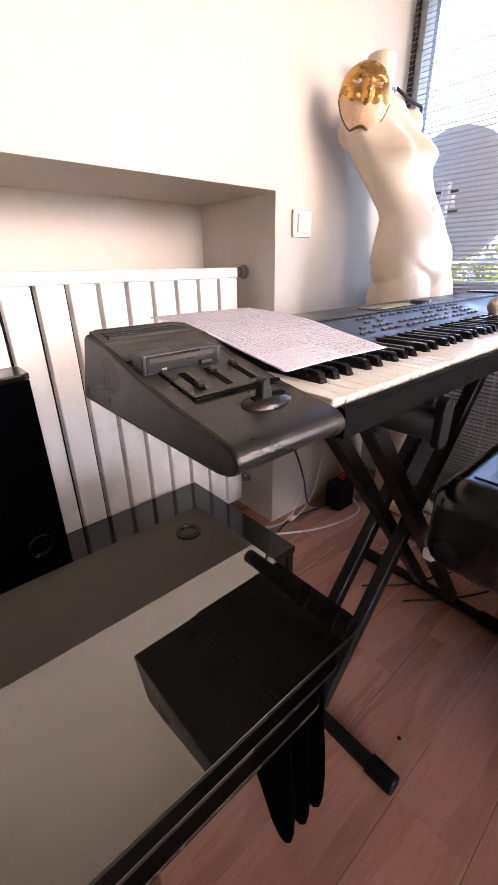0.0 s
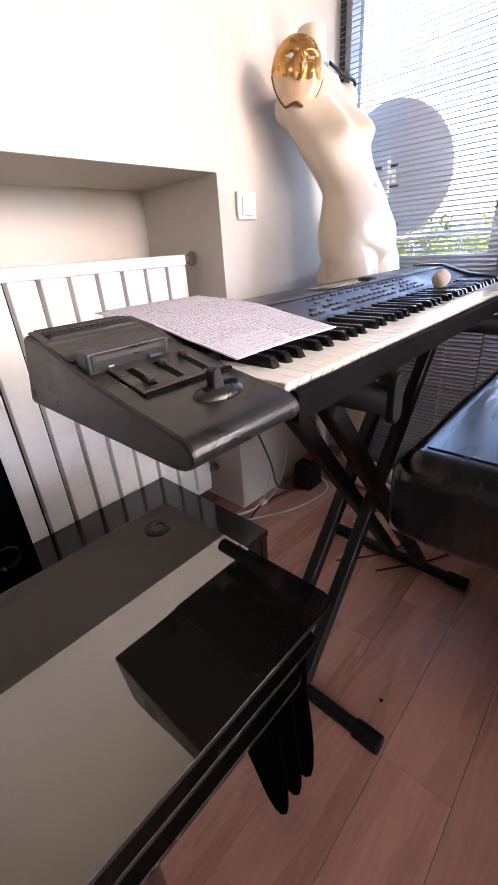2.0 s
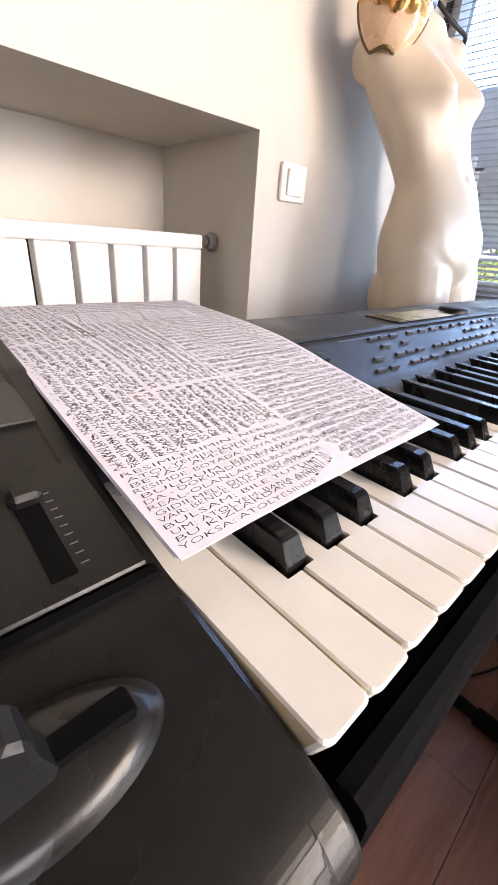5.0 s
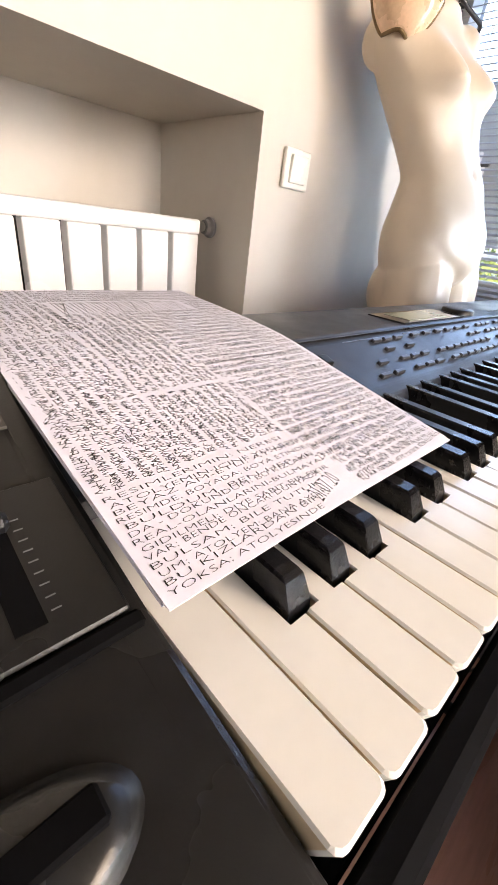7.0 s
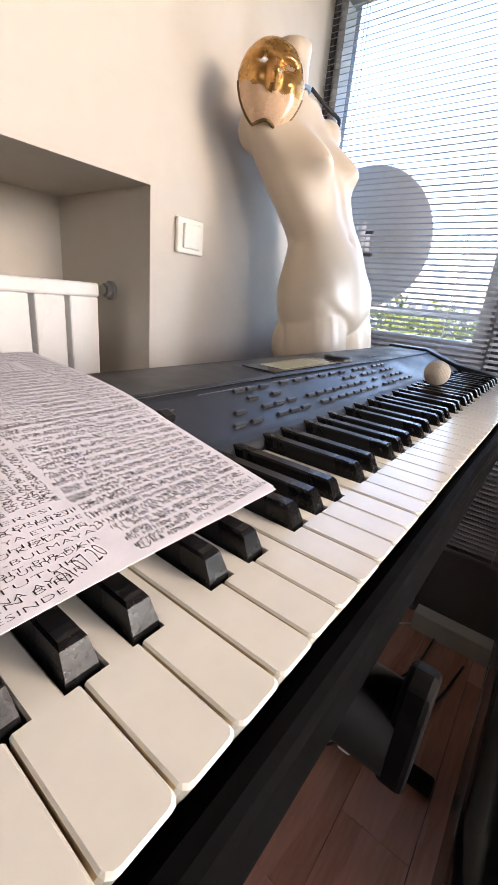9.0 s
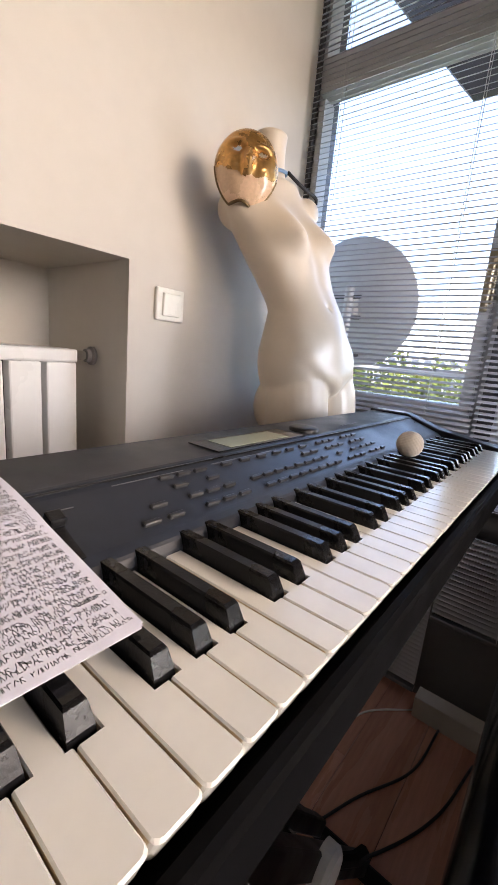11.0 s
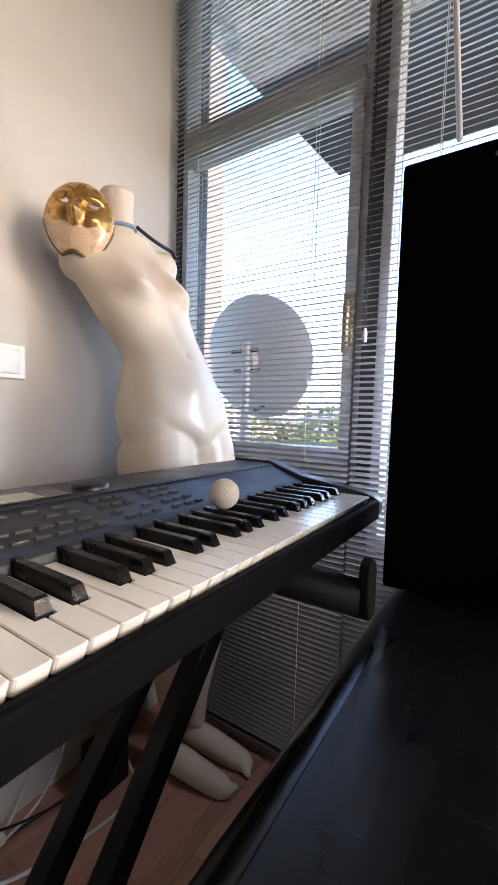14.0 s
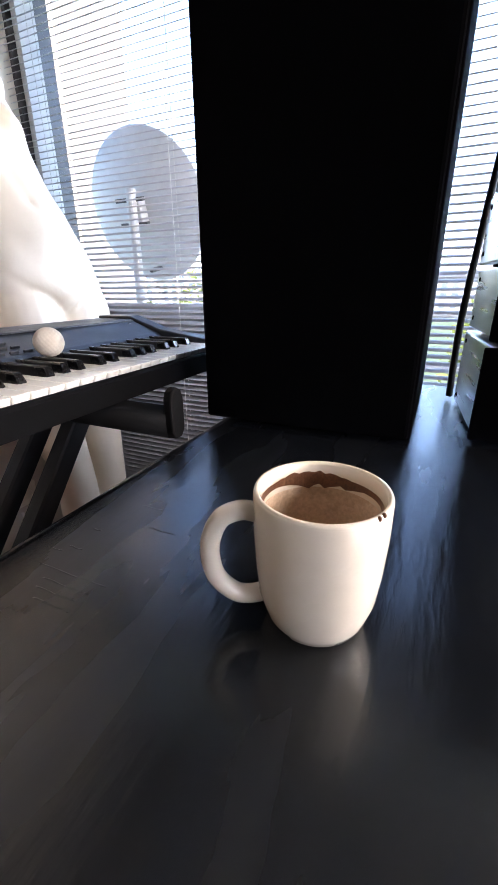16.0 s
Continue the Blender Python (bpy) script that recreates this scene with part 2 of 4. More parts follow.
def lathe(profile, sides=40, centre=(0, 0, 0)):
    """Turns (radius, z) round the z axis."""
    bm = bmesh.new()
    c = Vector(centre)
    rings = []
    for r, z in profile:
        if r < 1e-6:
            rings.append([bm.verts.new(c + Vector((0, 0, z)))])
        else:
            rings.append([bm.verts.new(c + Vector((r * math.cos(2 * math.pi * k / sides), r * math.sin(2 * math.pi * k / sides), z))) for k in range(sides)])
    for a, b in zip(rings, rings[1:]):
        for k in range(sides):
            j = (k + 1) % sides
            if len(a) == 1 and len(b) > 1:
                bm.faces.new((a[0], b[k], b[j]))
            elif len(b) == 1 and len(a) > 1:
                bm.faces.new((a[k], a[j], b[0]))
            elif len(a) > 1:
                bm.faces.new((a[k], a[j], b[j], b[k]))
    bmesh.ops.recalc_face_normals(bm, faces=bm.faces)
    return bm


def turn(bm, m):
    bmesh.ops.transform(bm, matrix=m, verts=bm.verts)
    return bm


# ---- the room ----
bm = box(1.02, 1.70, 1.03, 1.53, 0, CEIL)
box(-1.9, 1.02, 1.03, 1.53, 1.224, CEIL, bm=bm)
box(-1.9, 1.02, 1.43, 1.53, 0, 1.224, bm=bm)
part("wall_north", bm, M_WALL, None, "warm white painted wall with a radiator niche", kind="structure")["category"] = "wall"
part("wall_west", box(XW - 0.1, XW, YS, 1.53, 0, CEIL), M_WALL2, None, "plain unseen wall, toned dark to cut bounced light", kind="structure")["category"] = "wall"
bm = box(XW, 1.9, YS - 0.1, YS, 0, 1.0)
box(XW, 1.9, YS - 0.1, YS, 2.3, CEIL, bm=bm)
box(XW, -1.4, YS - 0.1, YS, 1.0, 2.3, bm=bm)
box(-0.1, 1.9, YS - 0.1, YS, 1.0, 2.3, bm=bm)
part("wall_south", bm, M_WALL2, None, "plain unseen wall, toned dark to cut bounced light", kind="structure")["category"] = "wall"
part("ceiling", box(XW - 0.1, 2.0, YS - 0.1, 1.53, CEIL, CEIL + 0.2), M_CEIL, None, "plain unseen ceiling, kept dark to cut bounce and reflections", kind="structure")["category"] = "ceiling"
bm = box(1.70, 1.85, 0.37, 1.53, 0, 0.86)
box(1.70, 1.85, YS, 0.37, 0, 0.68, bm=bm)
box(1.70, 1.85, YS, 1.53, 2.62, CEIL, bm=bm)
box(1.70, 1.85, 0.325, 0.37, 0.68, 2.62, bm=bm)
box(1.70, 1.85, YS, -3.8, 0.68, 2.62, bm=bm)
box(1.70, 1.85, 1.02, 1.53, 0.86, 2.62, bm=bm)
part("wall_east", bm, M_FRAME, None, "dark grey parapet and posts of the window front", kind="structure")["category"] = "wall"
part("floor", box(XW - 0.1, 2.0, YS - 0.1, 1.53, -0.12, -0.004), M_DARKGAP, None, "reddish-brown wooden plank floor", kind="structure")["category"] = "floor"

# ---- windows ----


def window(name, y0, y1, transom, casement, sill=0.86):
    w = tagged(new(name), "tall grey-framed window behind a venetian blind", "window", kind="structure")
    fr = bmesh.new()
    for a in ((y0, y1, sill, sill + 0.045), (y0, y1, 2.565, 2.62), (y0, y0 + 0.025, sill + 0.045, 2.565), (y1 - 0.012, y1, sill + 0.045, 2.565)):
        box(1.72, 1.79, a[0], a[1], a[2], a[3], bm=fr)
    part("window_frame", fr, M_FRAMEW, w)
    if transom:
        part("transom", box(1.715, 1.785, y0 + 0.025, y1 - 0.012, 1.905, 1.975, 0.006), M_FRAMEW, w)
    c = bmesh.new()
    top = 1.905 if transom else 2.565
    for a in ((y0 + 0.025, y1 - 0.012, sill + 0.045, sill + 0.085), (y0 + 0.025, y1 - 0.012, top - 0.038, top), (y0 + 0.025, y0 + 0.055, sill + 0.085, top - 0.05), (y1 - 0.030, y1 - 0.012, sill + 0.085, top - 0.05)):
        box(1.71, 1.77, a[0], a[1], a[2], a[3], bm=c)
    if casement:
        part("casement", c, M_FRAMEW, w)
    pane = part("pane", box(1.745, 1.75, y0 + 0.025, y1 - 0.012, sill + 0.045, 2.565), M_PANE, w)
    pane.visible_shadow = False
    return w


w1 = window("window_1", 0.37, 1.02, True, True)
w2 = window("window_2", -3.80, 0.325, False, False, 0.68)
# the sunlit side of the frame reveal, put in as a pale strip
part("lit_reveal_strip", box(1.69, 1.699, 0.304, 0.330, 0.68, 2.62, 0.003), M_FRAMEW, w2, "pale strip standing for the sunlit side of the frame")
h = bmesh.new()
box(1.695, 1.71, 0.395, 0.423, 1.22, 1.36, 0.004, bm=h)
tube([(1.69, 0.409, 1.33), (1.685, 0.409, 1.33), (1.682, 0.409, 1.31), (1.682, 0.409, 1.20)], 0.009, 8, bm=h)
part("window_handle", h, M_BRASS, w1, "brass window handle", smooth=True)

# ---- venetian blinds ----
slat_prof = []
for i in range(7):
    a = (i / 6 - 0.5) * 2
    slat_prof.append((a * 0.0078, 0.0013 * (1 - a * a)))


def slat_mesh(y0, y1):
    bm = bmesh.new()
    top, bot = [], []
    for y in (y0, y1):
        top.append([bm.verts.new((x, y, z + 0.0004)) for x, z in slat_prof])
        bot.append([bm.verts.new((x, y, z)) for x, z in slat_prof])
    for i in range(6):
        bm.faces.new((top[0][i], top[0][i + 1], top[1][i + 1], top[1][i]))
        bm.faces.new((bot[0][i + 1], bot[0][i], bot[1][i], bot[1][i + 1]))
    bmesh.ops.recalc_face_normals(bm, faces=bm.faces)
    return mesh(bm, "slat", M_SLAT, True)


def blind(y0, y1, z0, z1, xb, cords, label):
    b = thing("venetian_blind", label, "blind", "venetian blinds")
    me = slat_mesh(y0, y1)
    z = z0 + 0.03
    rng = random.Random(4)
    while z < z1 - 0.04:
        s = new("slat", me)
        s.parent = b
        s.location = (xb, 0, z)
        s.rotation_euler = (rng.uniform(-0.0012, 0.0012), radians(-26 + rng.uniform(-2, 2)), 0)
        z += 0.0155
    part("head_rail", box(xb - 0.014, xb + 0.014, y0, y1, z1 - 0.03, z1, 0.002), M_FRAME, b)
    part("bottom_rail", box(xb - 0.013, xb + 0.013, y0, y1, z0, z0 + 0.014, 0.003), M_FRAME, b)
    for y in cords:
        for dx in (-0.0105, 0.0105):
            part("ladder_cord", tube([(xb + dx, y, z0), (xb + dx, y, z1 - 0.02)], 0.0009, 5), M_CORD, b)
    return b


# unseen window, added to give the south fill lamp an opening
w3 = tagged(new("unseen_window"), "unseen window added at the far end of the room for fill light", "window", kind="structure")
fr = bmesh.new()
for a in ((-1.4, -0.1, 1.0, 1.05), (-1.4, -0.1, 2.25, 2.3), (-1.4, -1.35, 1.05, 2.25), (-0.15, -0.1, 1.05, 2.25)):
    box(a[0], a[1], YS - 0.07, YS - 0.03, a[2], a[3], bm=fr)
part("window_frame", fr, M_FRAMEW, w3)
pane = part("pane", box(-1.35, -0.15, YS - 0.052, YS - 0.048, 1.05, 2.25), M_PANE, w3)
pane.visible_shadow = False
b1 = blind(0.379, 1.012, 0.03, 2.72, 1.668, (0.50, 0.90), "grey aluminium venetian blind hanging down to the floor")
b2 = blind(-0.98, 0.374, 0.30, 2.72, 1.668, (0.20, -0.12, -0.6), "grey aluminium venetian blind with its slats open")
part("pull_cord", tube([(1.645, 0.345, 2.68), (1.645, 0.345, 1.25)], 0.0015, 6), M_BCABLE, b1)
part("cord_tassel", lathe([(0, 0), (0.005, 0.002), (0.006, 0.02), (0.003, 0.034), (0, 0.036)], 12, (1.645, 0.345, 1.215)), M_CORD, b1, smooth=True)
part("tilt_wand", tube([(1.645, 0.245, 2.68), (1.60, 0.155, 1.60)], 0.006, 8), M_FRAMEW, b2, "clear plastic tilt wand", smooth=True)

# ---- radiator in the niche ----
rad = thing("radiator", "white enamelled panel radiator with vertical slots", "radiator")
edges = [0.878 - 0.0825 * i for i in range(24)]
# black sheet that gives the slots between the panels their shade
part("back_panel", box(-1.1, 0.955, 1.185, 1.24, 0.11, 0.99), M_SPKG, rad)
right = 0.958
for e in edges:
    bmp = box(e + 0.006, right - 0.006 if right < 0.95 else right, 1.152, 1.20, 0.11, 0.975, 0.004)
    part("panel", bmp, M_RAD, rad)
    right = e
part("top_rail", box(-1.1, 0.960, 1.148, 1.25, 0.975, 1.008, 0.006), M_RAD, rad)
part("bottom_rail", box(-1.1, 0.960, 1.158, 1.25, 0.085, 0.11, 0.006), M_RAD, rad)
for z, r in ((0.993, 0.024), (0.16, 0.02)):
    v = part("valve", tube([(0.96, 1.185, z), (1.0, 1.185, z)], 0.012, 12), M_CHROME, rad, "chrome radiator valve")
    part("valve_head", turn(lathe([(0, 0), (r * 0.7, 0), (r * 0.75, 0.01), (r, 0.014), (r, 0.045), (r * 0.85, 0.052), (0, 0.052)], 20), Matrix.Translation((0.998, 1.185, z)) @ Matrix.Rotation(radians(90), 4, "Y")), M_VALVE, v, smooth=False)
    part("pipe", tube([(0.975, 1.19, z), (0.975, 1.30, z), (0.975, 1.43, z)], 0.008, 10), M_RAD, v)

# ---- switch and socket ----
sw = thing("light_switch", "cream plastic rocker light switch on the wall", "light switch")
part("frame", box(1.094, 1.182, 1.018, 1.03, 1.098, 1.178, 0.004), M_PLASTIC, sw)
part("rocker", turn(box(-0.028, 0.028, -0.006, 0.004, -0.028, 0.028, 0.003), Matrix.Translation((1.138, 1.017, 1.138)) @ Matrix.Rotation(radians(4), 4, "X")), M_PLASTIC, sw)
so = thing("wall_socket", "white double wall socket above the floor", "socket")
part("frame", box(1.335, 1.487, 1.016, 1.03, 0.312, 0.388, 0.004), M_PLASTIC, so)
for cx in (1.373, 1.449):
    part("recess", turn(lathe([(0.022, 0), (0.022, 0.002), (0.019, 0.002), (0.019, -0.006), (0, -0.006)], 24), Matrix.Translation((cx, 1.015, 0.35)) @ Matrix.Rotation(radians(90), 4, "X")), M_PLASTIC, so)

# ---- synthesizer keyboard ----
kb = thing("synthesizer", "dark grey synthesizer keyboard with black and white keys", "keyboard")
X0, PITCH, NW = 0.3347, 0.0239, 45
XE = X0 + PITCH * NW
part("base", box(0.334, 1.456, 0.246, 0.57, 0.838, 0.862, 0.004), M_LIP, kb)
part("front_lip", prism([(0.232, 0.842), (0.232, 0.872), (0.234, 0.8755), (0.2375, 0.877), (0.243, 0.876), (0.245, 0.842)], "x", X0, XE + 0.012), M_LIP, kb)
panel_prof = [(0.388, 0.862), (0.388, 0.884), (0.392, 0.893), (0.400, 0.898), (0.462, 0.920), (0.470, 0.925), (0.56, 0.926), (0.568, 0.922), (0.568, 0.862)]
part("control_panel", prism(panel_prof, "x", 0.330, XE + 0.012, 0.0015, 1), M_KB, kb)
part("panel_seam", box(0.335, XE + 0.010, 0.4635, 0.4655, 0.9222, 0.9238), M_KBLK, kb)
cheek = [(0.236, 0.845), (0.234, 0.868), (0.242, 0.880), (0.262, 0.886), (0.40, 0.906), (0.462, 0.926), (0.475, 0.931), (0.568, 0.931), (0.568, 0.845)]
part("right_cheek", prism(cheek, "x", XE + 0.0125, 1.458, 0.003), M_KB, kb)
left = [(0.262, 0.842), (0.246, 0.8445), (0.236, 0.850), (0.2305, 0.857), (0.2300, 0.863), (0.2320, 0.868), (0.2355, 0.872), (0.2400, 0.8750), (0.2460, 0.8770), (0.252, 0.8783), (0.326, 0.891), (0.400, 0.908), (0.47, 0.930), (0.525, 0.938), (0.536, 0.934), (0.573, 0.850), (0.568, 0.8435)]
part("left_housing", prism(left, "x", 0.187, X0 - 0.001, 0.004), M_KBTOP, kb, "grey left-hand control housing")

NOTES = "EFGABCD"
OFF = {"C": -0.0004, "D": 0.0040, "F": -0.0012, "G": 0.0018, "A": 0.0048}
YF, YN, YB, ZT = 0.247, 0.2965, 0.40, 0.883


def white_key_mesh(note, first, last):
    """A white key whose back is cut out beside the black keys."""
    w = PITCH - 0.0011
    prev = NOTES[(NOTES.index(note) - 1) % 7]
    lcut = rcut = 0.0
    if prev in OFF and not first:
        lcut = max(0.0, 0.0076 + OFF[prev] - 0.0005)
    if note in OFF and not last:
        rcut = max(0.0, 0.0076 - OFF[note] - 0.0005)
    r = 0.0036
    arc = [(r - r * math.cos(radians(a)), YF + r - r * math.sin(radians(a))) for a in (90, 60, 30, 0)]
    out = arc[:1] + [(w - x, y) for x, y in arc]
    out += [(w, YN), (w - rcut, YN), (w - rcut, YB)] if rcut else [(w, YB)]
    out += [(lcut, YB), (lcut, YN), (0, YN)] if lcut else [(0, YB)]
    out += arc[:0:-1]
    bm = bmesh.new()
    e = 0.0009
    cx = w / 2
    top = [bm.verts.new((x + (e if x < cx else -e), y + (e if y < 0.2502 else 0), ZT)) for x, y in out]
    mid = [bm.verts.new((x, y, ZT - 0.0011)) for x, y in out]
    low = [bm.verts.new((x, y + (0.0045 if y < 0.26 else 0), ZT - 0.0128)) for x, y in out]
    n = len(out)
    bm.faces.new(top)
    for i in range(n):
        j = (i + 1) % n
        bm.faces.new((mid[i], mid[j], top[j], top[i]))
        f = bm.faces.new((low[i], low[j], mid[j], mid[i]))
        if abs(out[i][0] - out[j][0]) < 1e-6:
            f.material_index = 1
    bmesh.ops.recalc_face_normals(bm, faces=bm.faces)
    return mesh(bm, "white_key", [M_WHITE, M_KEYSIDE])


def black_key_mesh():
    bm = bmesh.new()
    base = [(-0.0068, 0.2985), (0.0068, 0.2985), (0.0068, 0.402), (-0.0068, 0.402)]
    secs = [(0.0, 0.876, 0.0), (0.0006, 0.884, 0.0010), (0.0016, 0.8935, 0.0058), (0.0026, 0.8952, 0.0082)]
    rings = []
    for ins, z, fr in secs:
        rings.append([bm.verts.new((x - math.copysign(ins, x), y + (fr if y < 0.35 else 0), z)) for x, y in base])
    for a, b in zip(rings, rings[1:]):
        for i in range(4):
            bm.faces.new((a[i], a[(i + 1) % 4], b[(i + 1) % 4], b[i]))
    bm.faces.new(rings[-1])
    return mesh(bm, "black_key", M_BLACK)


cache = {}
bkm = black_key_mesh()
rng = random.Random(2)
for i in range(NW):
    note = NOTES[i % 7]
    key = (note, i == 0, i == NW - 1)
    if key not in cache:
        cache[key] = white_key_mesh(*key)
    k = new("white_key", cache[key])
    k.parent = kb
    k.location = (X0 + PITCH * i + 0.0005, rng.uniform(-0.0003, 0.0003), rng.uniform(-0.0004, 0.0002))
    if note in OFF and i < NW - 1:
        k = new("black_key", bkm)
        k.parent = kb
        k.location = (X0 + PITCH * (i + 1) + OFF[note], 0, rng.uniform(-0.0004, 0.0003))
part("key_felt", box(X0, XE, 0.262, 0.40, 0.8622, 0.8655), M_KBLK, kb)

# control panel: slope carries the buttons
SLOPE = math.atan2(0.022, 0.062)


def on_slope(x, s):
    """A place on the sloping panel: x along it, s metres up the slope from its front."""
    return Vector((x, 0.400 + s * math.cos(SLOPE), 0.898 + s * math.sin(SLOPE)))


def button_mesh(w, d, h):
    return mesh(box(-w / 2, w / 2, -d / 2, d / 2, -0.001, h, 0.0009, 1), "button", M_BTN)


b_long, b_wide = button_mesh(0.0150, 0.0046, 0.0034), button_mesh(0.0168, 0.0046, 0.0034)


def put_button(x, s, me):
    o = new("button", me)
    o.parent = kb
    o.location = on_slope(x, s)
    o.rotation_euler = (SLOPE, 0, 0)


ROWS = (
    (0.0105, (0.6245, 0.6495, 0.693, 0.7155, 0.739), (0.7835, 0.8062, 0.8289, 0.8515, 0.8742, 0.8969, 0.9195, 0.942), (0.983, 1.0038, 1.0245, 1.061, 1.084, 1.107)),
    (0.0265, (0.6427, 0.6855, 0.7075, 0.7315), (0.7748, 0.7968, 0.8188, 0.8408, 0.8628, 0.8848, 0.9068, 0.9288), (0.9747, 1.0206, 1.056, 1.077, 1.098)),
    (0.0430, (0.680, 0.723), (0.902, 0.9256), (0.966, 0.9858, 1.0055, 1.0464, 1.0666, 1.087)),
    (0.0580, (0.674, 0.6955, 0.718), (0.758, 0.789, 0.821, 0.853, 0.884, 0.9155), (0.961, 0.980, 0.999, 1.040, 1.0595, 1.080)),
)
for s_row, first, second, third in ROWS:
    for xb in first + second:
        put_button(xb, s_row, b_wide)
    for xb in third:
        put_button(xb, s_row, b_long)
slot = part("volume_slider", turn(box(-0.004, 0.004, -0.022, 0.022, 0.0003, 0.0016), Matrix.Translation(on_slope(0.560, 0.022)) @ Matrix.Rotation(SLOPE, 4, "X")), M_KBLK, kb)
part("slider_knob", turn(box(-0.006, 0.006, -0.006, 0.006, 0.001, 0.009, 0.0015), Matrix.Translation(on_slope(0.560, 0.038)) @ Matrix.Rotation(SLOPE, 4, "X")), M_KBLK, slot)
slot = part("value_slider", turn(box(-0.004, 0.004, -0.022, 0.022, 0.0003, 0.0016), Matrix.Translation(on_slope(0.541, 0.022)) @ Matrix.Rotation(SLOPE, 4, "X")), M_KBLK, kb)
part("slider_knob", turn(box(-0.006, 0.006, -0.006, 0.006, 0.001, 0.009, 0.0015), Matrix.Translation(on_slope(0.541, 0.030)) @ Matrix.Rotation(SLOPE, 4, "X")), M_KBLK, slot)
lcd = part("display", box(0.764, 0.950, 0.472, 0.524, 0.9256, 0.9272, 0.0006, 1), M_LCDF, kb, "glossy dark display surround")
part("screen", box(0.792, 0.915, 0.479, 0.517, 0.9272, 0.9278), M_LCD, lcd, "pale green display screen")
part("jog_dial", lathe([(0, 0.9335), (0.012, 0.933), (0.021, 0.932), (0.0235, 0.9305), (0.024, 0.925)], 32, (0.990, 0.499, 0)), M_KBLK, kb, smooth=True)
for x0, x1, s in ((0.62, 0.70, 0.0635), (0.74, 0.86, 0.0635), (0.565, 0.58, 0.050)):
    part("printed_line", turn(box(x0, x1, -0.0004, 0.0004, 0.0, 0.0005), Matrix.Translation((0, *on_slope(0, s)[1:])) @ Matrix.Rotation(SLOPE, 4, "X")), M_LOGO, kb)
for k in range(5):
    part("maker_mark", box(1.10 + 0.014 * k, 1.11 + 0.014 * k, 0.486, 0.4905, 0.9260, 0.9265), M_LOGO, kb)
part("status_lamp", box(1.376, 1.384, 0.440, 0.443, 0.9185, 0.9200), M_LOGO, kb)

# left-hand housing: disk drive, three sliders and the bender lever
LS = math.atan2(0.017, 0.074)


def on_left(x, y):
    return Vector((x, y, 0.891 + (y - 0.326) * math.tan(LS)))


part("slider_plate", turn(box(-0.058, 0.058, 0, 0.066, 0.0003, 0.003, 0.001, 1), Matrix.Translation(on_left(0.270, 0.329)) @ Matrix.Rotation(LS, 4, "X")), M_KBTOP, kb)
part("plate_step", turn(box(-0.060, 0.060, -0.005, 0.001, 0.0, 0.0034, 0.0012, 1), Matrix.Translation(on_left(0.270, 0.327)) @ Matrix.Rotation(LS, 4, "X")), M_LIP, kb)
for n, (sx, pos) in enumerate(((0.231, 0.010), (0.266, 0.036), (0.301, 0.042))):
    # slot cutout drawn as a raised strip, its inner shade painted black
    sl = part("slider", turn(box(-0.0045, 0.0045, 0.006, 0.050, 0.0028, 0.0034), Matrix.Translation(on_left(sx, 0.331)) @ Matrix.Rotation(LS, 4, "X")), M_LIP, kb)
    part("slider_cap", turn(box(-0.006, 0.006, pos, pos + 0.008, 0.003, 0.010, 0.002, 1), Matrix.Translation(on_left(sx, 0.331)) @ Matrix.Rotation(LS, 4, "X")), M_KBLK, sl)
    for q in range(9):
        part("scale_tick", turn(box(0.0065, 0.0095, 0.009 + 0.0048 * q, 0.0094 + 0.0048 * q, 0.003, 0.0033), Matrix.Translation(on_left(sx, 0.331)) @ Matrix.Rotation(LS, 4, "X")), M_LOGO, sl)
BS = math.atan2(0.013, 0.074)
bend = turn(lathe([(0, 0.0075), (0.010, 0.0072), (0.020, 0.0058), (0.026, 0.0028), (0.028, -0.001)], 32), Matrix.Diagonal((1.2, 0.60, 1, 1)))
bend = part("bender_boss", turn(bend, Matrix.Translation((0.276, 0.289, 0.8845)) @ Matrix.Rotation(BS, 4, "X")), M_KBTOP, kb, smooth=True)
part("bender_slot", box(0.256, 0.300, 0.2845, 0.2935, 0.8885, 0.8926, 0.001, 1), M_LIP, bend)
lev = prism([(-0.008, 0), (0.008, 0), (0.006, 0.012), (0.0065, 0.019), (0.002, 0.023), (-0.004, 0.021), (-0.006, 0.012)], "y", -0.006, 0.006, 0.0015, 1)
part("bender_lever", turn(lev, Matrix.Translation((0.272, 0.289, 0.8895)) @ Matrix.Rotation(radians(-8), 4, "Y")), M_KBLK, bend, "black ridged bender lever")
drive = part("disk_drive", turn(box(-0.052, 0.052, 0, 0.026, -0.012, 0.013, 0.0025), Matrix.Translation((0.246, 0.394, 0.915)) @ Matrix.Rotation(radians(3), 4, "X")), M_KB, kb, "grey floppy disk drive")
DM = Matrix.Translation((0.246, 0.394, 0.915)) @ Matrix.Rotation(radians(3), 4, "X")
part("disk_slot", turn(box(-0.044, 0.040, -0.001, 0.004, 0.004, 0.0085), DM), M_DARKGAP, drive)
part("slot_bezel", turn(box(-0.048, 0.048, -0.0008, 0.003, -0.0075, 0.0115, 0.001, 1), DM), M_KBLK, drive)
part("eject_button", turn(box(0.020, 0.036, -0.005, 0.002, -0.0055, -0.001, 0.0008, 1), DM), M_KB, drive)
part("activity_light", turn(box(-0.030, -0.024, -0.002, 0.002, -0.005, -0.003), DM), M_LOGO, drive)
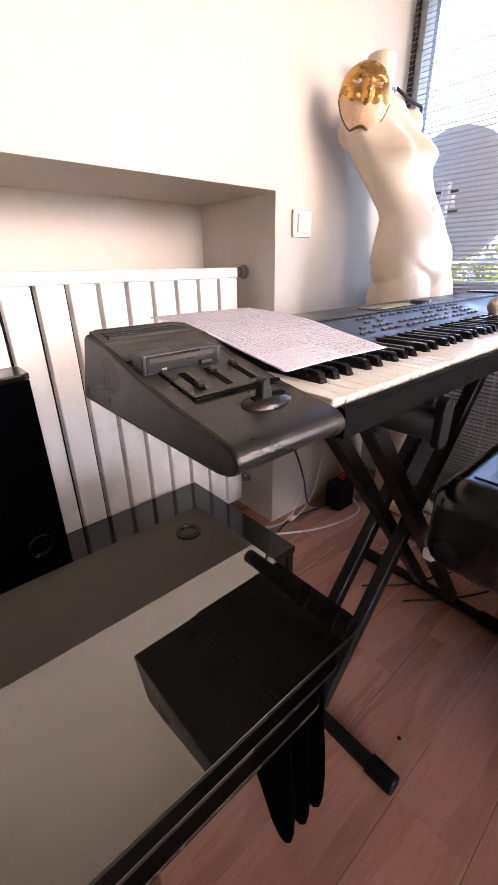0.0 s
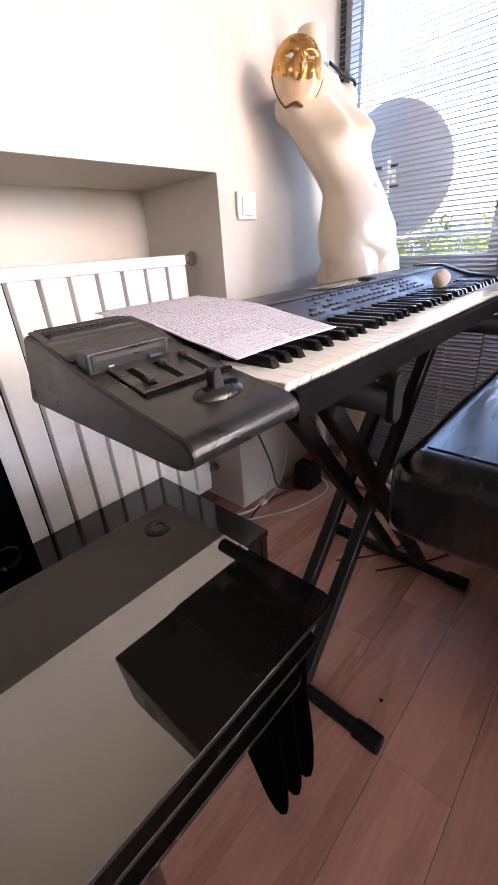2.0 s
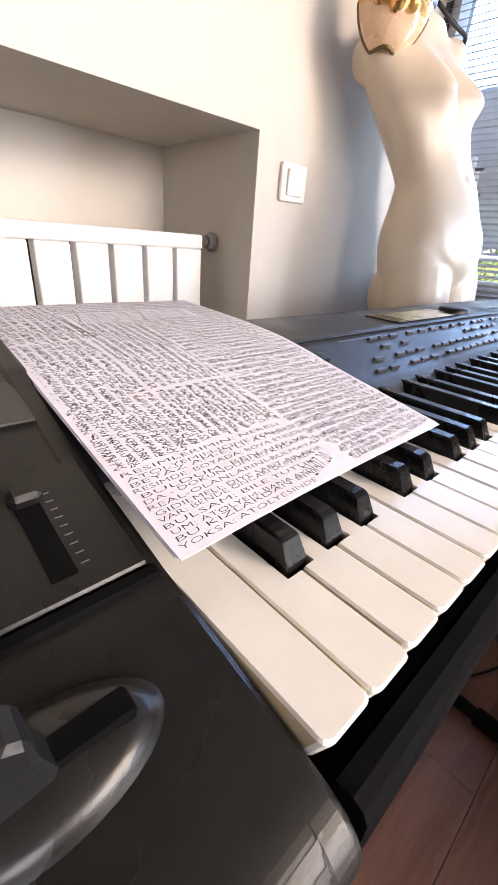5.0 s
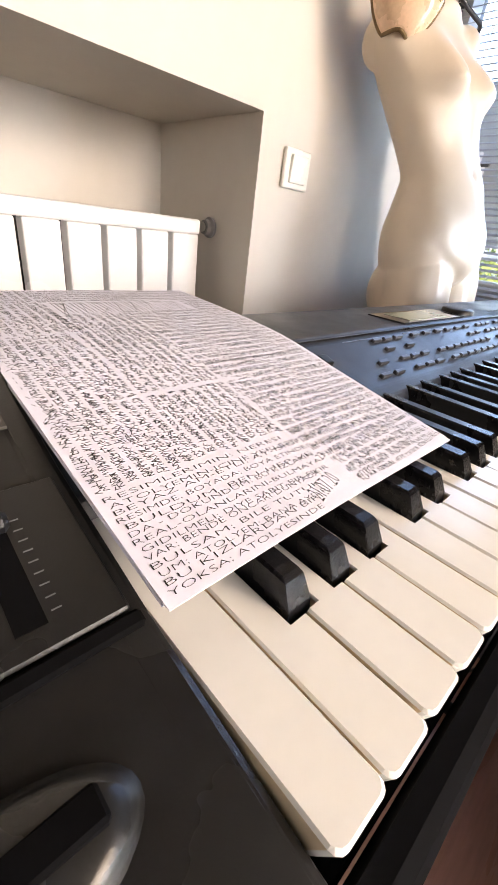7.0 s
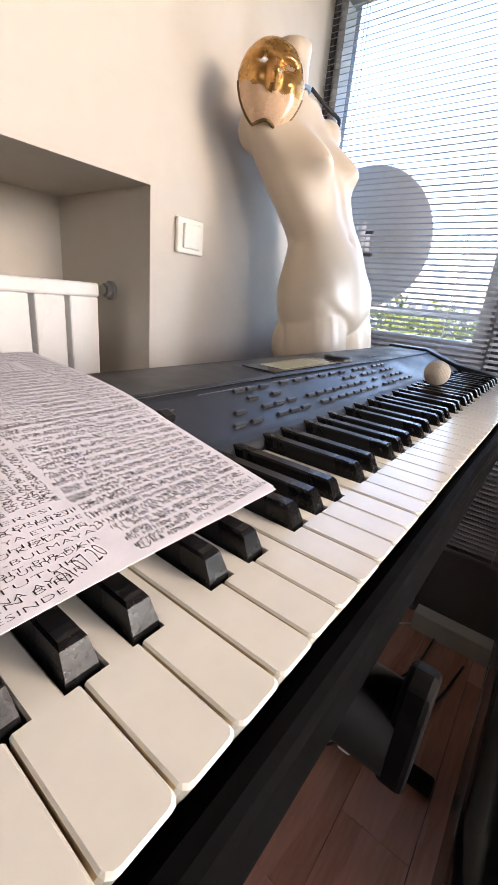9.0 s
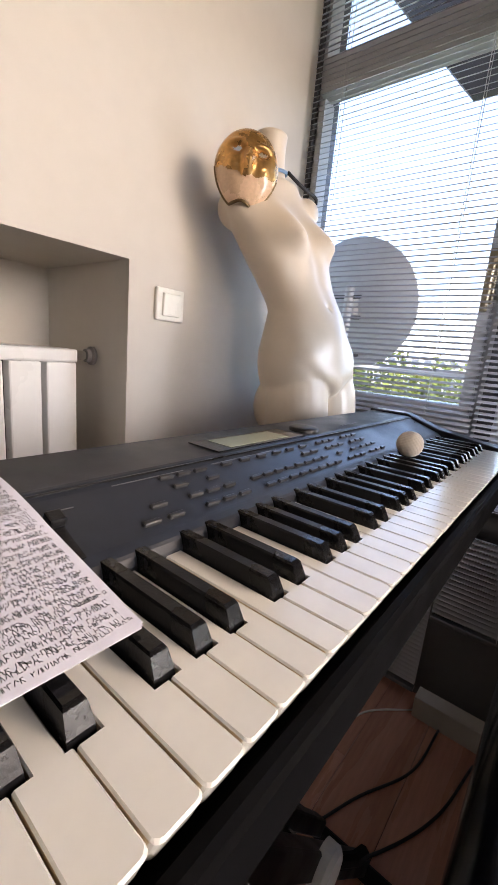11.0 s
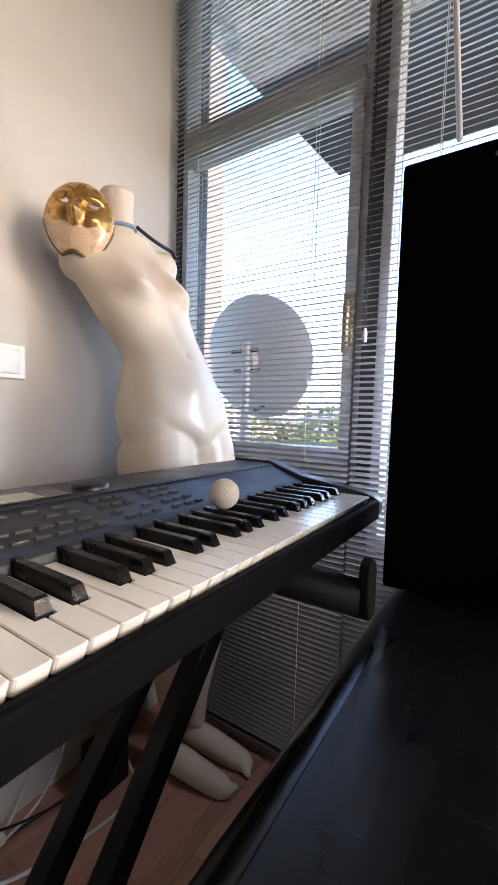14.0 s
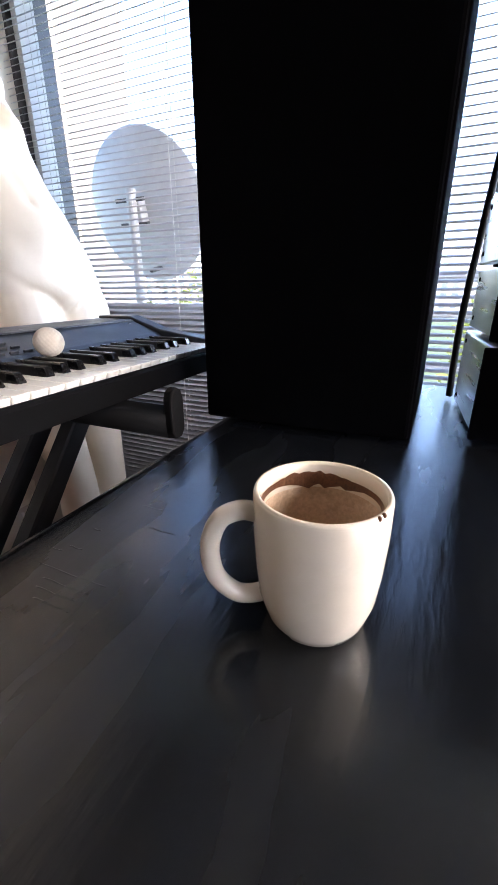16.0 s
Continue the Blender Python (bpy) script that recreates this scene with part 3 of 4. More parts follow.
part("vent_well", turn(box(0.190, 0.322, 0, 0.100, 0.0006, 0.0022), Matrix.Translation((0, 0.425, 0.9168)) @ Matrix.Rotation(math.atan2(0.0225, 0.10), 4, "X")), M_DARKGAP, kb)
for q in range(5):
    part("vent_rib", box(0.200, 0.318, 0.487 + 0.010 * q, 0.492 + 0.010 * q, 0.932 + 0.0012 * q, 0.9375 + 0.0009 * q, 0.001, 1), M_KBLK, kb)
part("cheek_edge", prism([(0.40 + (y - 0.40) * 1.006, 0.888 + (z - 0.888) * 1.03) for y, z in left], "x", 0.3195, 0.3337, 0.003), M_KBTOP, kb)

# ---- sheets of handwriting on the keyboard ----
sheets = thing("paper_sheets", "stack of white sheets covered in dense black handwriting", "paper")
PROF = ((-0.03, 0.8955), (0.0, 0.8995), (0.07, 0.9125), (0.148, 0.9278), (0.20, 0.9325), (0.33, 0.9385))
PTURN = Matrix.Translation((0.3345, 0.3165, 0)) @ Matrix.Rotation(radians(0.6), 4, "Z") @ Matrix.Diagonal((1.02, 1.035, 1, 1))


def sheet_z(v):
    for (a, za), (b, zb) in zip(PROF, PROF[1:]):
        if v <= b:
            t = (v - a) / (b - a)
            return za + (zb - za) * t
    return PROF[-1][1]


def sheet_point(u, v, up=0.0):
    z = (sheet_z(v - 0.015) + sheet_z(v) * 2 + sheet_z(v + 0.015)) / 4 + 0.0012 * math.sin(u * 21) * (1 if v < 0.1 else 0.4)
    return PTURN @ Vector((u, v, z + up))


for k in range(5):
    bm = bmesh.new()
    rr = random.Random(k)
    du, dv, up = rr.uniform(-0.0022, 0.0022), rr.uniform(-0.0022, 0.0022), 0.0005 * k
    top = [[bm.verts.new(sheet_point(0.21 * i / 12 + du, 0.294 * j / 24 + dv, up + 0.0004)) for i in range(13)] for j in range(25)]
    low = [[bm.verts.new(sheet_point(0.21 * i / 12 + du, 0.294 * j / 24 + dv, up)) for i in range(13)] for j in range(25)]
    for j in range(24):
        for i in range(12):
            bm.faces.new((top[j][i], top[j][i + 1], top[j + 1][i + 1], top[j + 1][i]))
            bm.faces.new((low[j][i], low[j + 1][i], low[j + 1][i + 1], low[j][i + 1]))
    ring = [(0, i) for i in range(13)] + [(j, 12) for j in range(1, 25)] + [(24, i) for i in range(11, -1, -1)] + [(j, 0) for j in range(23, 0, -1)]
    for (a, b), (c, d) in zip(ring, ring[1:] + ring[:1]):
        bm.faces.new((low[a][b], low[c][d], top[c][d], top[a][b]))
    part("sheet", bm, M_PAPER, sheets, smooth=False)

# pen strokes, as plain short bars
verts, faces = [], []
rr = random.Random(11)


def stroke(u0, v0, u1, v1, w=0.00036):
    if not (0.001 < min(u0, u1) and max(u0, u1) < 0.209 and 0.001 < min(v0, v1) and max(v0, v1) < 0.293):
        return
    d = math.hypot(u1 - u0, v1 - v0) or 1e-6
    nu, nv = -(v1 - v0) / d * w / 2, (u1 - u0) / d * w / 2
    n = len(verts)
    for u, v in ((u0 + nu, v0 + nv), (u0 - nu, v0 - nv), (u1 - nu, v1 - nv), (u1 + nu, v1 + nv)):
        verts.append(tuple(sheet_point(u, v, 0.00262)))
    faces.append((n, n + 1, n + 2, n + 3))


def scribble(u0, u1, v0, v1, pitch, size, slope, upright=False):
    """Rows of letter-sized pen ticks; upright rows run away from the keys."""

    def tick(a, b, c, d):
        if upright:
            stroke(u0 + u1 - b, a, u0 + u1 - d, c, 0.00032)
        else:
            stroke(a, b, c, d, 0.00032)
    la, lb, ra, rb = (v0, v1, u0, u1) if upright else (u0, u1, v0, v1)
    v = rb - size
    while v > ra:
        u = la + rr.uniform(0, 0.003)
        word = 0
        while u < lb - size:
            if word <= 0:
                u += size * rr.uniform(0.4, 0.9)
                word = rr.randint(2, 9)
            word -= 1
            h, w = size * rr.uniform(0.8, 1.1), size * rr.uniform(0.42, 0.70)
            b = v + (u - la) * slope + rr.uniform(-0.00035, 0.00035) + 0.0007 * math.sin(u * 60 + v * 900)
            pick = rr.random()
            if pick < 0.8:
                tick(u, b, u + rr.uniform(-0.0002, 0.0003), b + h)
            if pick < 0.55:
                tick(u, b + h * rr.choice((0.0, 0.5, 1.0)), u + w, b + h * rr.choice((0.0, 0.5, 1.0)))
            if pick > 0.35:
                tick(u + w, b + h * rr.choice((0, 0, 0.5)), u + w * rr.choice((0.5, 1.0)), b + h)
            if 0.3 < pick < 0.7:
                tick(u, b + h, u + w, b + h * rr.choice((1.0, 0.5, 0.0)))
            if pick > 0.8:
                tick(u, b, u + w * 0.5, b + h)
            u += w + size * 0.20
        v -= pitch


def lettering(body, u, v, size, angle=0.0, squeeze=0.8, width=0.0):
    """Words in the built-in font, laid on the curved sheet."""
    cu = bpy.data.curves.new("words", "FONT")
    cu.body, cu.size, cu.resolution_u, cu.offset = body, size, 2, -size * 0.018
    ob = bpy.data.objects.new("words", cu)
    me = bpy.data.meshes.new_from_object(ob)
    n = len(verts)
    if width:
        squeeze = width / max(w.co.x for w in me.vertices)
    ca, sa = math.cos(radians(angle)), math.sin(radians(angle))
    for w in me.vertices:
        x, y = w.co.x * squeeze, w.co.y
        verts.append(tuple(sheet_point(u + x * ca - y * sa, v + x * sa + y * ca, 0.00264)))
    for p in me.polygons:
        faces.append(tuple(n + k for k in p.vertices))
    bpy.data.objects.remove(ob)
    bpy.data.curves.remove(cu)
    bpy.data.meshes.remove(me)


for k, words in enumerate(("YOKSA; ATOLYESINDE", "BU KIZLARDAN BIRI", "UM; ATOLYEM; BANA AYDIR", "BULSAM; BILE TUTUK", "VAR; BENDE ONCARI DUNYADA", "GIDILMELI; DIYE SABIT-BIR-FIKIR", "REAL-OLANLARINI-BULMAYA", "DA - DOKUNDUM; BU KIZLARIN", "BULDUM, BEN-HEP-VE", "RESIMDE, BOYADA; BOYA ETINDE", "BEYAZ AM-ETLI; AY-ISIGI", "ATOLYEMIN-ICINE YERLESTI", "RESIMLERIMIN: NERESI")):
    lettering(words, 0.0012 + 0.0006 * (k % 3), 0.0014 + 0.0036 * k, 0.0037, -0.6 + 0.9 * math.sin(k * 2.1), width=(0.077, 0.081, 0.086, 0.088, 0.093, 0.1, 0.102, 0.101, 0.1, 0.103, 0.101, 0.102, 0.095)[k])
lettering("21.07.20", 0.080, 0.0030, 0.0125, 14, 0.50)
lettering("23", 0.104, 0.022, 0.0065, 20, 0.9)
scribble(0.108, 0.208, 0.001, 0.026, 0.0036, 0.0028, 0.03)
scribble(0.1035, 0.208, 0.023, 0.122, 0.0036, 0.0028, 0.02)
scribble(0.1035, 0.208, 0.120, 0.221, 0.0035, 0.0027, 0.015)
scribble(0.001, 0.052, 0.047, 0.185, 0.0033, 0.0027, 0.012, True)
scribble(0.051, 0.1045, 0.047, 0.222, 0.0033, 0.0025, -0.012, True)
scribble(0.001, 0.058, 0.183, 0.293, 0.0034, 0.0026, 0.0, True)
scribble(0.056, 0.208, 0.252, 0.293, 0.0033, 0.0025, 0.0)
scribble(0.176, 0.208, 0.219, 0.253, 0.0035, 0.0025, 0.0)
for k in range(8):
    a = 0.062 + 0.0140 * k
    for q in (0, 0.0030):
        stroke(a + q, 0.221, a + q + 0.001, 0.250, 0.0004)
        stroke(a + q, 0.221 + q, a + 0.010, 0.221 + q + rr.choice((0, 0.010, 0.028)), 0.0004)
        stroke(a + 0.0105 - q, 0.223, a + 0.0105 - q, 0.250, 0.0004)
        stroke(a + q, 0.250 - q, a + 0.0105, 0.250 - q, 0.0004)
me = bpy.data.meshes.new("handwriting")
me.from_pydata(verts, [], faces)
me.materials.append(M_INK)
hw = tagged(new("handwriting", me), "dense rows of black pen strokes", kind="stuff")
hw.parent = sheets

# ---- ball on the keys ----
bm = bmesh.new()
bmesh.ops.create_icosphere(bm, subdivisions=5, radius=0.0215)
pts = []
for i in range(260):
    zz = 1 - 2 * (i + 0.5) / 260
    rad_ = math.sqrt(1 - zz * zz)
    pts.append(Vector((rad_ * math.cos(i * 2.39996), rad_ * math.sin(i * 2.39996), zz)))
arr = np.array([p[:] for p in pts])
for v in bm.verts:
    n = np.array(v.co.normalized()[:])
    d = float((arr @ n).max())
    v.co *= 1 - 0.028 * max(0.0, 1 - (math.acos(min(1, d)) / 0.105) ** 2)
turn(bm, Matrix.Translation((1.112, 0.367, 0.9165)))
ball = part("ball", bm, M_BALL, None, "", True)
tagged(ball, "off-white dimpled ball lying on the black keys", "ball")

# ---- keyboard stand ----
st = thing("keyboard_stand", "black steel double-braced X keyboard stand", "stand")


def bar(a, b, w, d, bevel=0.003):
    """A flat steel bar from a to b, w wide across x-z, d deep along y."""
    a, b = Vector(a), Vector(b)
    v = b - a
    bm = box(-w / 2, w / 2, -d / 2, d / 2, 0, v.length, bevel, 1)
    zax = v.normalized()
    yax = Vector((0, 1, 0))
    xax = yax.cross(zax).normalized()
    yax = zax.cross(xax)
    m = Matrix((xax, yax, zax)).transposed().to_4x4()
    return turn(bm, Matrix.Translation(a) @ m)


for y in (0.375, 0.455):
    part("brace", bar((0.538, y, 0.03), (1.175, y, 0.82), 0.034, 0.030), M_STEEL, st)
for y in (0.315, 0.415):
    part("brace", bar((1.115, y, 0.04), (0.500, y, 0.815), 0.034, 0.030), M_STEEL, st)
for x in (0.528, 1.118):
    f = part("foot_tube", tube([(x, 0.185, 0.022), (x, 0.605, 0.022)], 0.0165, 14), M_STEEL, st, smooth=False)
    for y0, y1 in ((0.165, 0.225), (0.565, 0.625)):
        part("rubber_cap", tube([(x, y0, 0.022), (x, y0 + 0.004, 0.022), (x, y1, 0.022)], 0.021, 14, taper=[0.019, 0.0215, 0.0215]), M_RUBBER, f)
for x, y0, z0 in ((0.526, 0.214, 0.786), (1.131, 0.170, 0.795)):
    a = part("support_arm", tube([(x, y0, 0.811), (x, 0.49, 0.811), (x, 0.50, 0.815), (x, 0.612, 0.816)], 0.023, 18, taper=[0.023, 0.023, 0.017, 0.017]), M_RUBBER, st, "foam-padded support arm", smooth=True)
    stop = [(-0.015, 0.004), (-0.007, -0.006), (0.007, -0.006), (0.015, 0.004), (0.0155, 0.05), (0.011, 0.063), (0.0, 0.068), (-0.011, 0.063), (-0.0155, 0.05)]
    part("end_stop", turn(prism(stop, "y", -0.007, 0.007, 0.003), Matrix.Translation((x, y0 - 0.004, z0))), M_RUBBER, a)
pv = part("pivot_disc", turn(lathe([(0, 0.014), (0.028, 0.014), (0.034, 0.008), (0.034, -0.008), (0, -0.01)], 28), Matrix.Translation((0.834, 0.298, 0.394)) @ Matrix.Rotation(radians(90), 4, "X")), M_WCABLE, st, "pale grey pivot disc")
part("pivot_bolt", tube([(0.834, 0.285, 0.394), (0.834, 0.475, 0.394)], 0.009, 10), M_CHROME, pv)
part("lock_lever", tube([(0.90, 0.305, 0.32), (0.93, 0.285, 0.31), (0.955, 0.28, 0.30)], 0.010, 8), M_RUBBER, st)

# ---- mannequin ----
FR, LA = Vector((-0.1, -0.995, 0)), Vector((0.995, -0.1, 0))


def bump(u, v, cu, cv, su, down, above):
    """A soft swelling round (cu, cv), with its own spread below and above."""
    return math.exp(-((u - cu) / su) ** 2 - ((v - cv) / (down if v < cv else above)) ** 2)


def relief(u, z):
    """How far the front of the body stands out at u across and z up: chest, ribs, navel, hip bones and groin."""
    d = 0.054 * (bump(u, z, -0.066, 1.332, 0.046, 0.034, 0.062) + bump(u, z, 0.066, 1.332, 0.046, 0.034, 0.062))
    d += 0.010 * bump(u, z, 0.0, 1.275, 0.085, 0.030, 0.06) - 0.006 * bump(u, z, 0.0, 1.265, 0.016, 0.08, 0.06)
    d += 0.010 * bump(u, z, 0.0, 1.100, 0.055, 0.055, 0.05) - 0.012 * bump(u, z, 0.0, 1.172, 0.008, 0.009, 0.009)
    d += 0.008 * (bump(u, z, -0.105, 1.060, 0.030, 0.035, 0.04) + bump(u, z, 0.105, 1.060, 0.030, 0.035, 0.04))
    fold = abs(z - (0.925 + 0.75 * abs(u)))
    d -= 0.010 * math.exp(-(fold / 0.016) ** 2) * math.exp(-((abs(u) - 0.055) / 0.05) ** 2)
    return d + 0.012 * bump(u, z, 0.0, 0.965, 0.030, 0.030, 0.035)


def loft(sections, sides=32, front=None):
    """Rings of (centre, lateral half-width, front depth, back depth) joined to one body."""
    bm = bmesh.new()
    rings = []
    for c, w, df, db in sections:
        ring = []
        for k in range(sides):
            a = 2 * math.pi * k / sides
            s, t = math.cos(a), math.sin(a)
            s2, t2 = math.copysign(abs(s) ** 0.92, s), math.copysign(abs(t) ** 0.92, t)
            out = (df if t > 0 else db) * t2
            if front and t > 0:
                out += front(w * s2, c[2]) * min(1, t * 2)
            ring.append(bm.verts.new(Vector(c) + LA * (w * s2) + FR * out))
        rings.append(ring)
    for a, b in zip(rings, rings[1:]):
        for k in range(sides):
            bm.faces.new((a[k], a[(k + 1) % sides], b[(k + 1) % sides], b[k]))
    bm.faces.new(rings[0][::-1])
    bm.faces.new(rings[-1])
    return bm


def blob(c, r, m=None, bm=None):
    s = bmesh.new()
    bmesh.ops.create_icosphere(s, subdivisions=4, radius=1)
    mm = Matrix.Translation(c) @ (m or Matrix.Identity(4)) @ Matrix.Diagonal((*r, 1))
    turn(s, mm)
    if bm is None:
        return s
    merge(bm, s)
    return bm


def interp(rows, n):
    """Smoothly resamples section rows (x, y, z, w, df, db)."""
    return [((p[0][0], p[0][1], p[0][2]), p[1][0], p[1][1], p[1][2]) for p in zip(smooth_line([r[:3] for r in rows], n), smooth_line([r[3:] for r in rows], n))]


torso = [
    (1.465, 0.754, 0.880, 0.090, 0.030, 0.090), (1.463, 0.760, 0.920, 0.130, 0.045, 0.118), (1.459, 0.767, 0.955, 0.158, 0.078, 0.128), (1.451, 0.778, 1.000, 0.162, 0.106, 0.122),
    (1.446, 0.786, 1.045, 0.156, 0.106, 0.114), (1.443, 0.792, 1.090, 0.143, 0.098, 0.100), (1.440, 0.797, 1.130, 0.130, 0.091, 0.090), (1.436, 0.802, 1.160, 0.123, 0.087, 0.084),
    (1.420, 0.825, 1.212, 0.124, 0.086, 0.084), (1.403, 0.848, 1.266, 0.133, 0.088, 0.088), (1.393, 0.864, 1.305, 0.140, 0.086, 0.092), (1.384, 0.875, 1.338, 0.150, 0.078, 0.094),
    (1.375, 0.888, 1.384, 0.162, 0.066, 0.090), (1.372, 0.898, 1.420, 0.150, 0.054, 0.076), (1.377, 0.901, 1.452, 0.105, 0.046, 0.060), (1.385, 0.902, 1.482, 0.060, 0.042, 0.048),
]
bm = loft(interp(torso, 8), 96, relief)
neck = [((1.376, 0.918, 1.455), 0.066, 0.046, 0.050), ((1.375, 0.924, 1.50), 0.041, 0.041, 0.043), ((1.374, 0.928, 1.55), 0.038, 0.040, 0.040), ((1.373, 0.930, 1.598), 0.043, 0.045, 0.043)]
merge(bm, loft(interp([(*c, w, a, b) for c, w, a, b in neck], 4)))
# shoulders, cut off short
blob((1.272, 0.943, 1.392), (0.046, 0.046, 0.050), bm=bm)
blob((1.480, 0.872, 1.428), (0.042, 0.042, 0.044), bm=bm)
merge(bm, tube([(1.37, 0.900, 1.41), (1.500, 0.868, 1.432)], 0.040, 20))
# seat
for sgn in (-1, 1):
    blob(Vector((1.455, 0.765, 0.90)) + LA * (0.074 * sgn) - FR * 0.055, (0.072, 0.070, 0.09), bm=bm)
# legs and feet
for pts, toe in ((((1.392, 0.785, 1.00), (1.384, 0.765, 0.90), (1.388, 0.742, 0.66), (1.425, 0.740, 0.48), (1.450, 0.775, 0.30), (1.472, 0.795, 0.09)), (1.500, 0.60)),
                 (((1.522, 0.778, 1.00), (1.538, 0.755, 0.90), (1.536, 0.742, 0.66), (1.545, 0.735, 0.48), (1.560, 0.770, 0.30), (1.574, 0.795, 0.09)), (1.602, 0.60))):
    line = smooth_line(pts, 6)
    rad_ = [0.062, 0.074, 0.082, 0.086, 0.088, 0.089, 0.089, 0.089, 0.086, 0.083, 0.080, 0.076, 0.072, 0.067, 0.062, 0.058, 0.055, 0.053, 0.052, 0.053, 0.055, 0.056, 0.056, 0.054, 0.050, 0.045, 0.040, 0.035, 0.033, 0.032, 0.031, 0.031]
    merge(bm, tube(line, 0.05, 24, taper=rad_[:len(line)]))
    ank = Vector(pts[-1])
    t = Vector((toe[0], toe[1], 0.016))
    d = t - Vector((ank.x, ank.y, 0.016))
    foot = [Vector((ank.x, ank.y, 0.03)) + d * f for f in (-0.17, 0.0, 0.3, 0.6, 0.85, 1.0)]
    foot = [Vector((p.x, p.y, z)) for p, z in zip(foot, (0.030, 0.045, 0.038, 0.027, 0.020, 0.016))]
    merge(bm, tube(smooth_line(foot, 4), 0.03, 18, taper=list(np.interp(np.linspace(0, 5, 21), range(6), (0.024, 0.038, 0.037, 0.034, 0.029, 0.012)))))
    side = Vector((-d.y, d.x, 0)).normalized()
    for q in range(5):
        p = t + side * (0.026 - 0.012 * q) * (1 if toe[0] < 1.55 else -1) - d.normalized() * (0.006 + 0.007 * q)
        blob((p.x, p.y, 0.012), (0.0085 - 0.0008 * q, 0.016, 0.010), bm=bm)
man = part("mannequin", bm, M_MANQ, None, smooth=True)
tagged(man, "glossy cream headless mannequin torso leaning by the window", "mannequin")
rm = man.modifiers.new("blend", "REMESH")
rm.mode, rm.voxel_size, rm.use_smooth_shade = "VOXEL", 0.004, True
sm = man.modifiers.new("soft", "SMOOTH")
sm.factor, sm.iterations = 0.5, 12

# ---- gilded mask on the shoulder ----
mask = thing("carnival_mask", "gilded full-face carnival mask hung on a mannequin", "mask")
bm = bmesh.new()
N, H2 = 48, 60
grid = {}


def face_depth(u, v):
    r2 = min(1.0, u * u + v * v)
    d = 0.050 * math.sqrt(1 - r2 * 0.96)
    g = math.exp(-(u / 0.13) ** 2)
    d += 0.028 * g * max(0, 1 - abs(v - 0.08) / 0.36) ** 0.8 * (1.0 if v < 0.4 else 0.6)
    d += 0.007 * math.exp(-((abs(u) - 0.38) / 0.26) ** 2 - ((v - 0.53) / 0.07) ** 2)
    d -= 0.014 * math.exp(-((abs(u) - 0.40) / 0.19) ** 2 - ((v - 0.36) / 0.11) ** 2)
    d += 0.007 * math.exp(-((abs(u) - 0.50) / 0.2) ** 2 - ((v + 0.02) / 0.18) ** 2)
    return d


def rim(u):
    """The wavy lower rim, raised under the nose."""
    return -0.93 + 0.13 * math.exp(-(u / 0.34) ** 2)


for j in range(H2 + 1):
    for i in range(N + 1):
        u, v = -1 + 2 * i / N, -1 + 2 * j / H2
        k = max(abs(u), abs(v)) / (math.hypot(u, v) or 1)
        uu, vv = u * k, v * k
        jaw = 1.0 - 0.14 * max(0, -vv)
        grid[i, j] = bm.verts.new((uu * 0.073 * jaw, -face_depth(uu, vv), vv * 0.084))
        grid[i, j, "uv"] = (uu, vv)
for j in range(H2):
    for i in range(N):
        u, v = grid[i, j, "uv"]
        if ((abs(u) - 0.40) / 0.17) ** 2 + ((v - 0.355) / 0.075) ** 2 < 1 or v < rim(u):
            continue
        f = bm.faces.new((grid[i, j], grid[i + 1, j], grid[i + 1, j + 1], grid[i, j + 1]))
        f.material_index = 1 if v < -0.26 + 0.14 * abs(u) + 0.03 * math.sin(u * 14) else 0
MM = look((1.238, 0.887, 1.453), (0.45, 0.10, 1.40)) @ Matrix.Rotation(radians(186), 4, "Z") @ Matrix.Rotation(radians(90), 4, "X") @ Matrix.Rotation(radians(0), 4, "Y")
turn(bm, MM)
shell = part("shell", bm, [M_GOLD, M_CHEEK], mask, "gold face shell with pale lacquered cheeks", True)
so_ = shell.modifiers.new("thick", "SOLIDIFY")
so_.thickness, so_.offset = 0.003, 1
edge = [(math.cos(a), max(math.sin(a), rim(math.cos(a)))) for a in [radians(185 + 5 * k) for k in range(35)]]
edge = [MM @ Vector((0.0735 * (1 - 0.14 * max(0, -v)) * u, -0.002 - face_depth(u, v), 0.085 * v)) for u, v in edge]
part("braid_trim", tube(edge, 0.0042, 8), M_BRAID, mask, "dark gold braid along the lower rim", True)
for k, (uu, vv, w) in enumerate(((-0.46, 0.10, 0.03), (0.46, 0.10, 0.03), (0.0, 0.70, 0.02))):
    scroll = []
    for q in range(22):
        a = q * 0.42
        rr_ = 0.05 + 0.016 * q
        x, z = uu + rr_ * math.cos(a) * 0.62 * (1 if uu <= 0 else -1), vv + rr_ * math.sin(a) * 0.42
        x, z = max(-0.86, min(0.86, x)), min(0.80, z)
        scroll.append(MM @ Vector((x * 0.073, -face_depth(x, z) - 0.0006, z * 0.084)))
    part("scroll_ornament", tube(scroll, 0.0011, 6), M_BRAID, mask, smooth=True)
rib = [Vector((1.375, 0.924, 1.508)) + Vector((0.0435 * math.cos(a), 0.0455 * math.sin(a), 0.006 * math.sin(a + 1))) for a in [2 * math.pi * k / 28 for k in range(28)]]
part("neck_ribbon", tube(rib, 0.0045, 6, closed=True), M_BLUE, mask, "pale blue ribbon round the neck", True)
strap = smooth_line([(1.395, 0.880, 1.510), (1.425, 0.862, 1.490), (1.455, 0.850, 1.478), (1.490, 0.845, 1.472), (1.515, 0.858, 1.465)], 5)
part("strap", tube(strap, 0.005, 6), M_RIB, mask, "thin black strap", True)

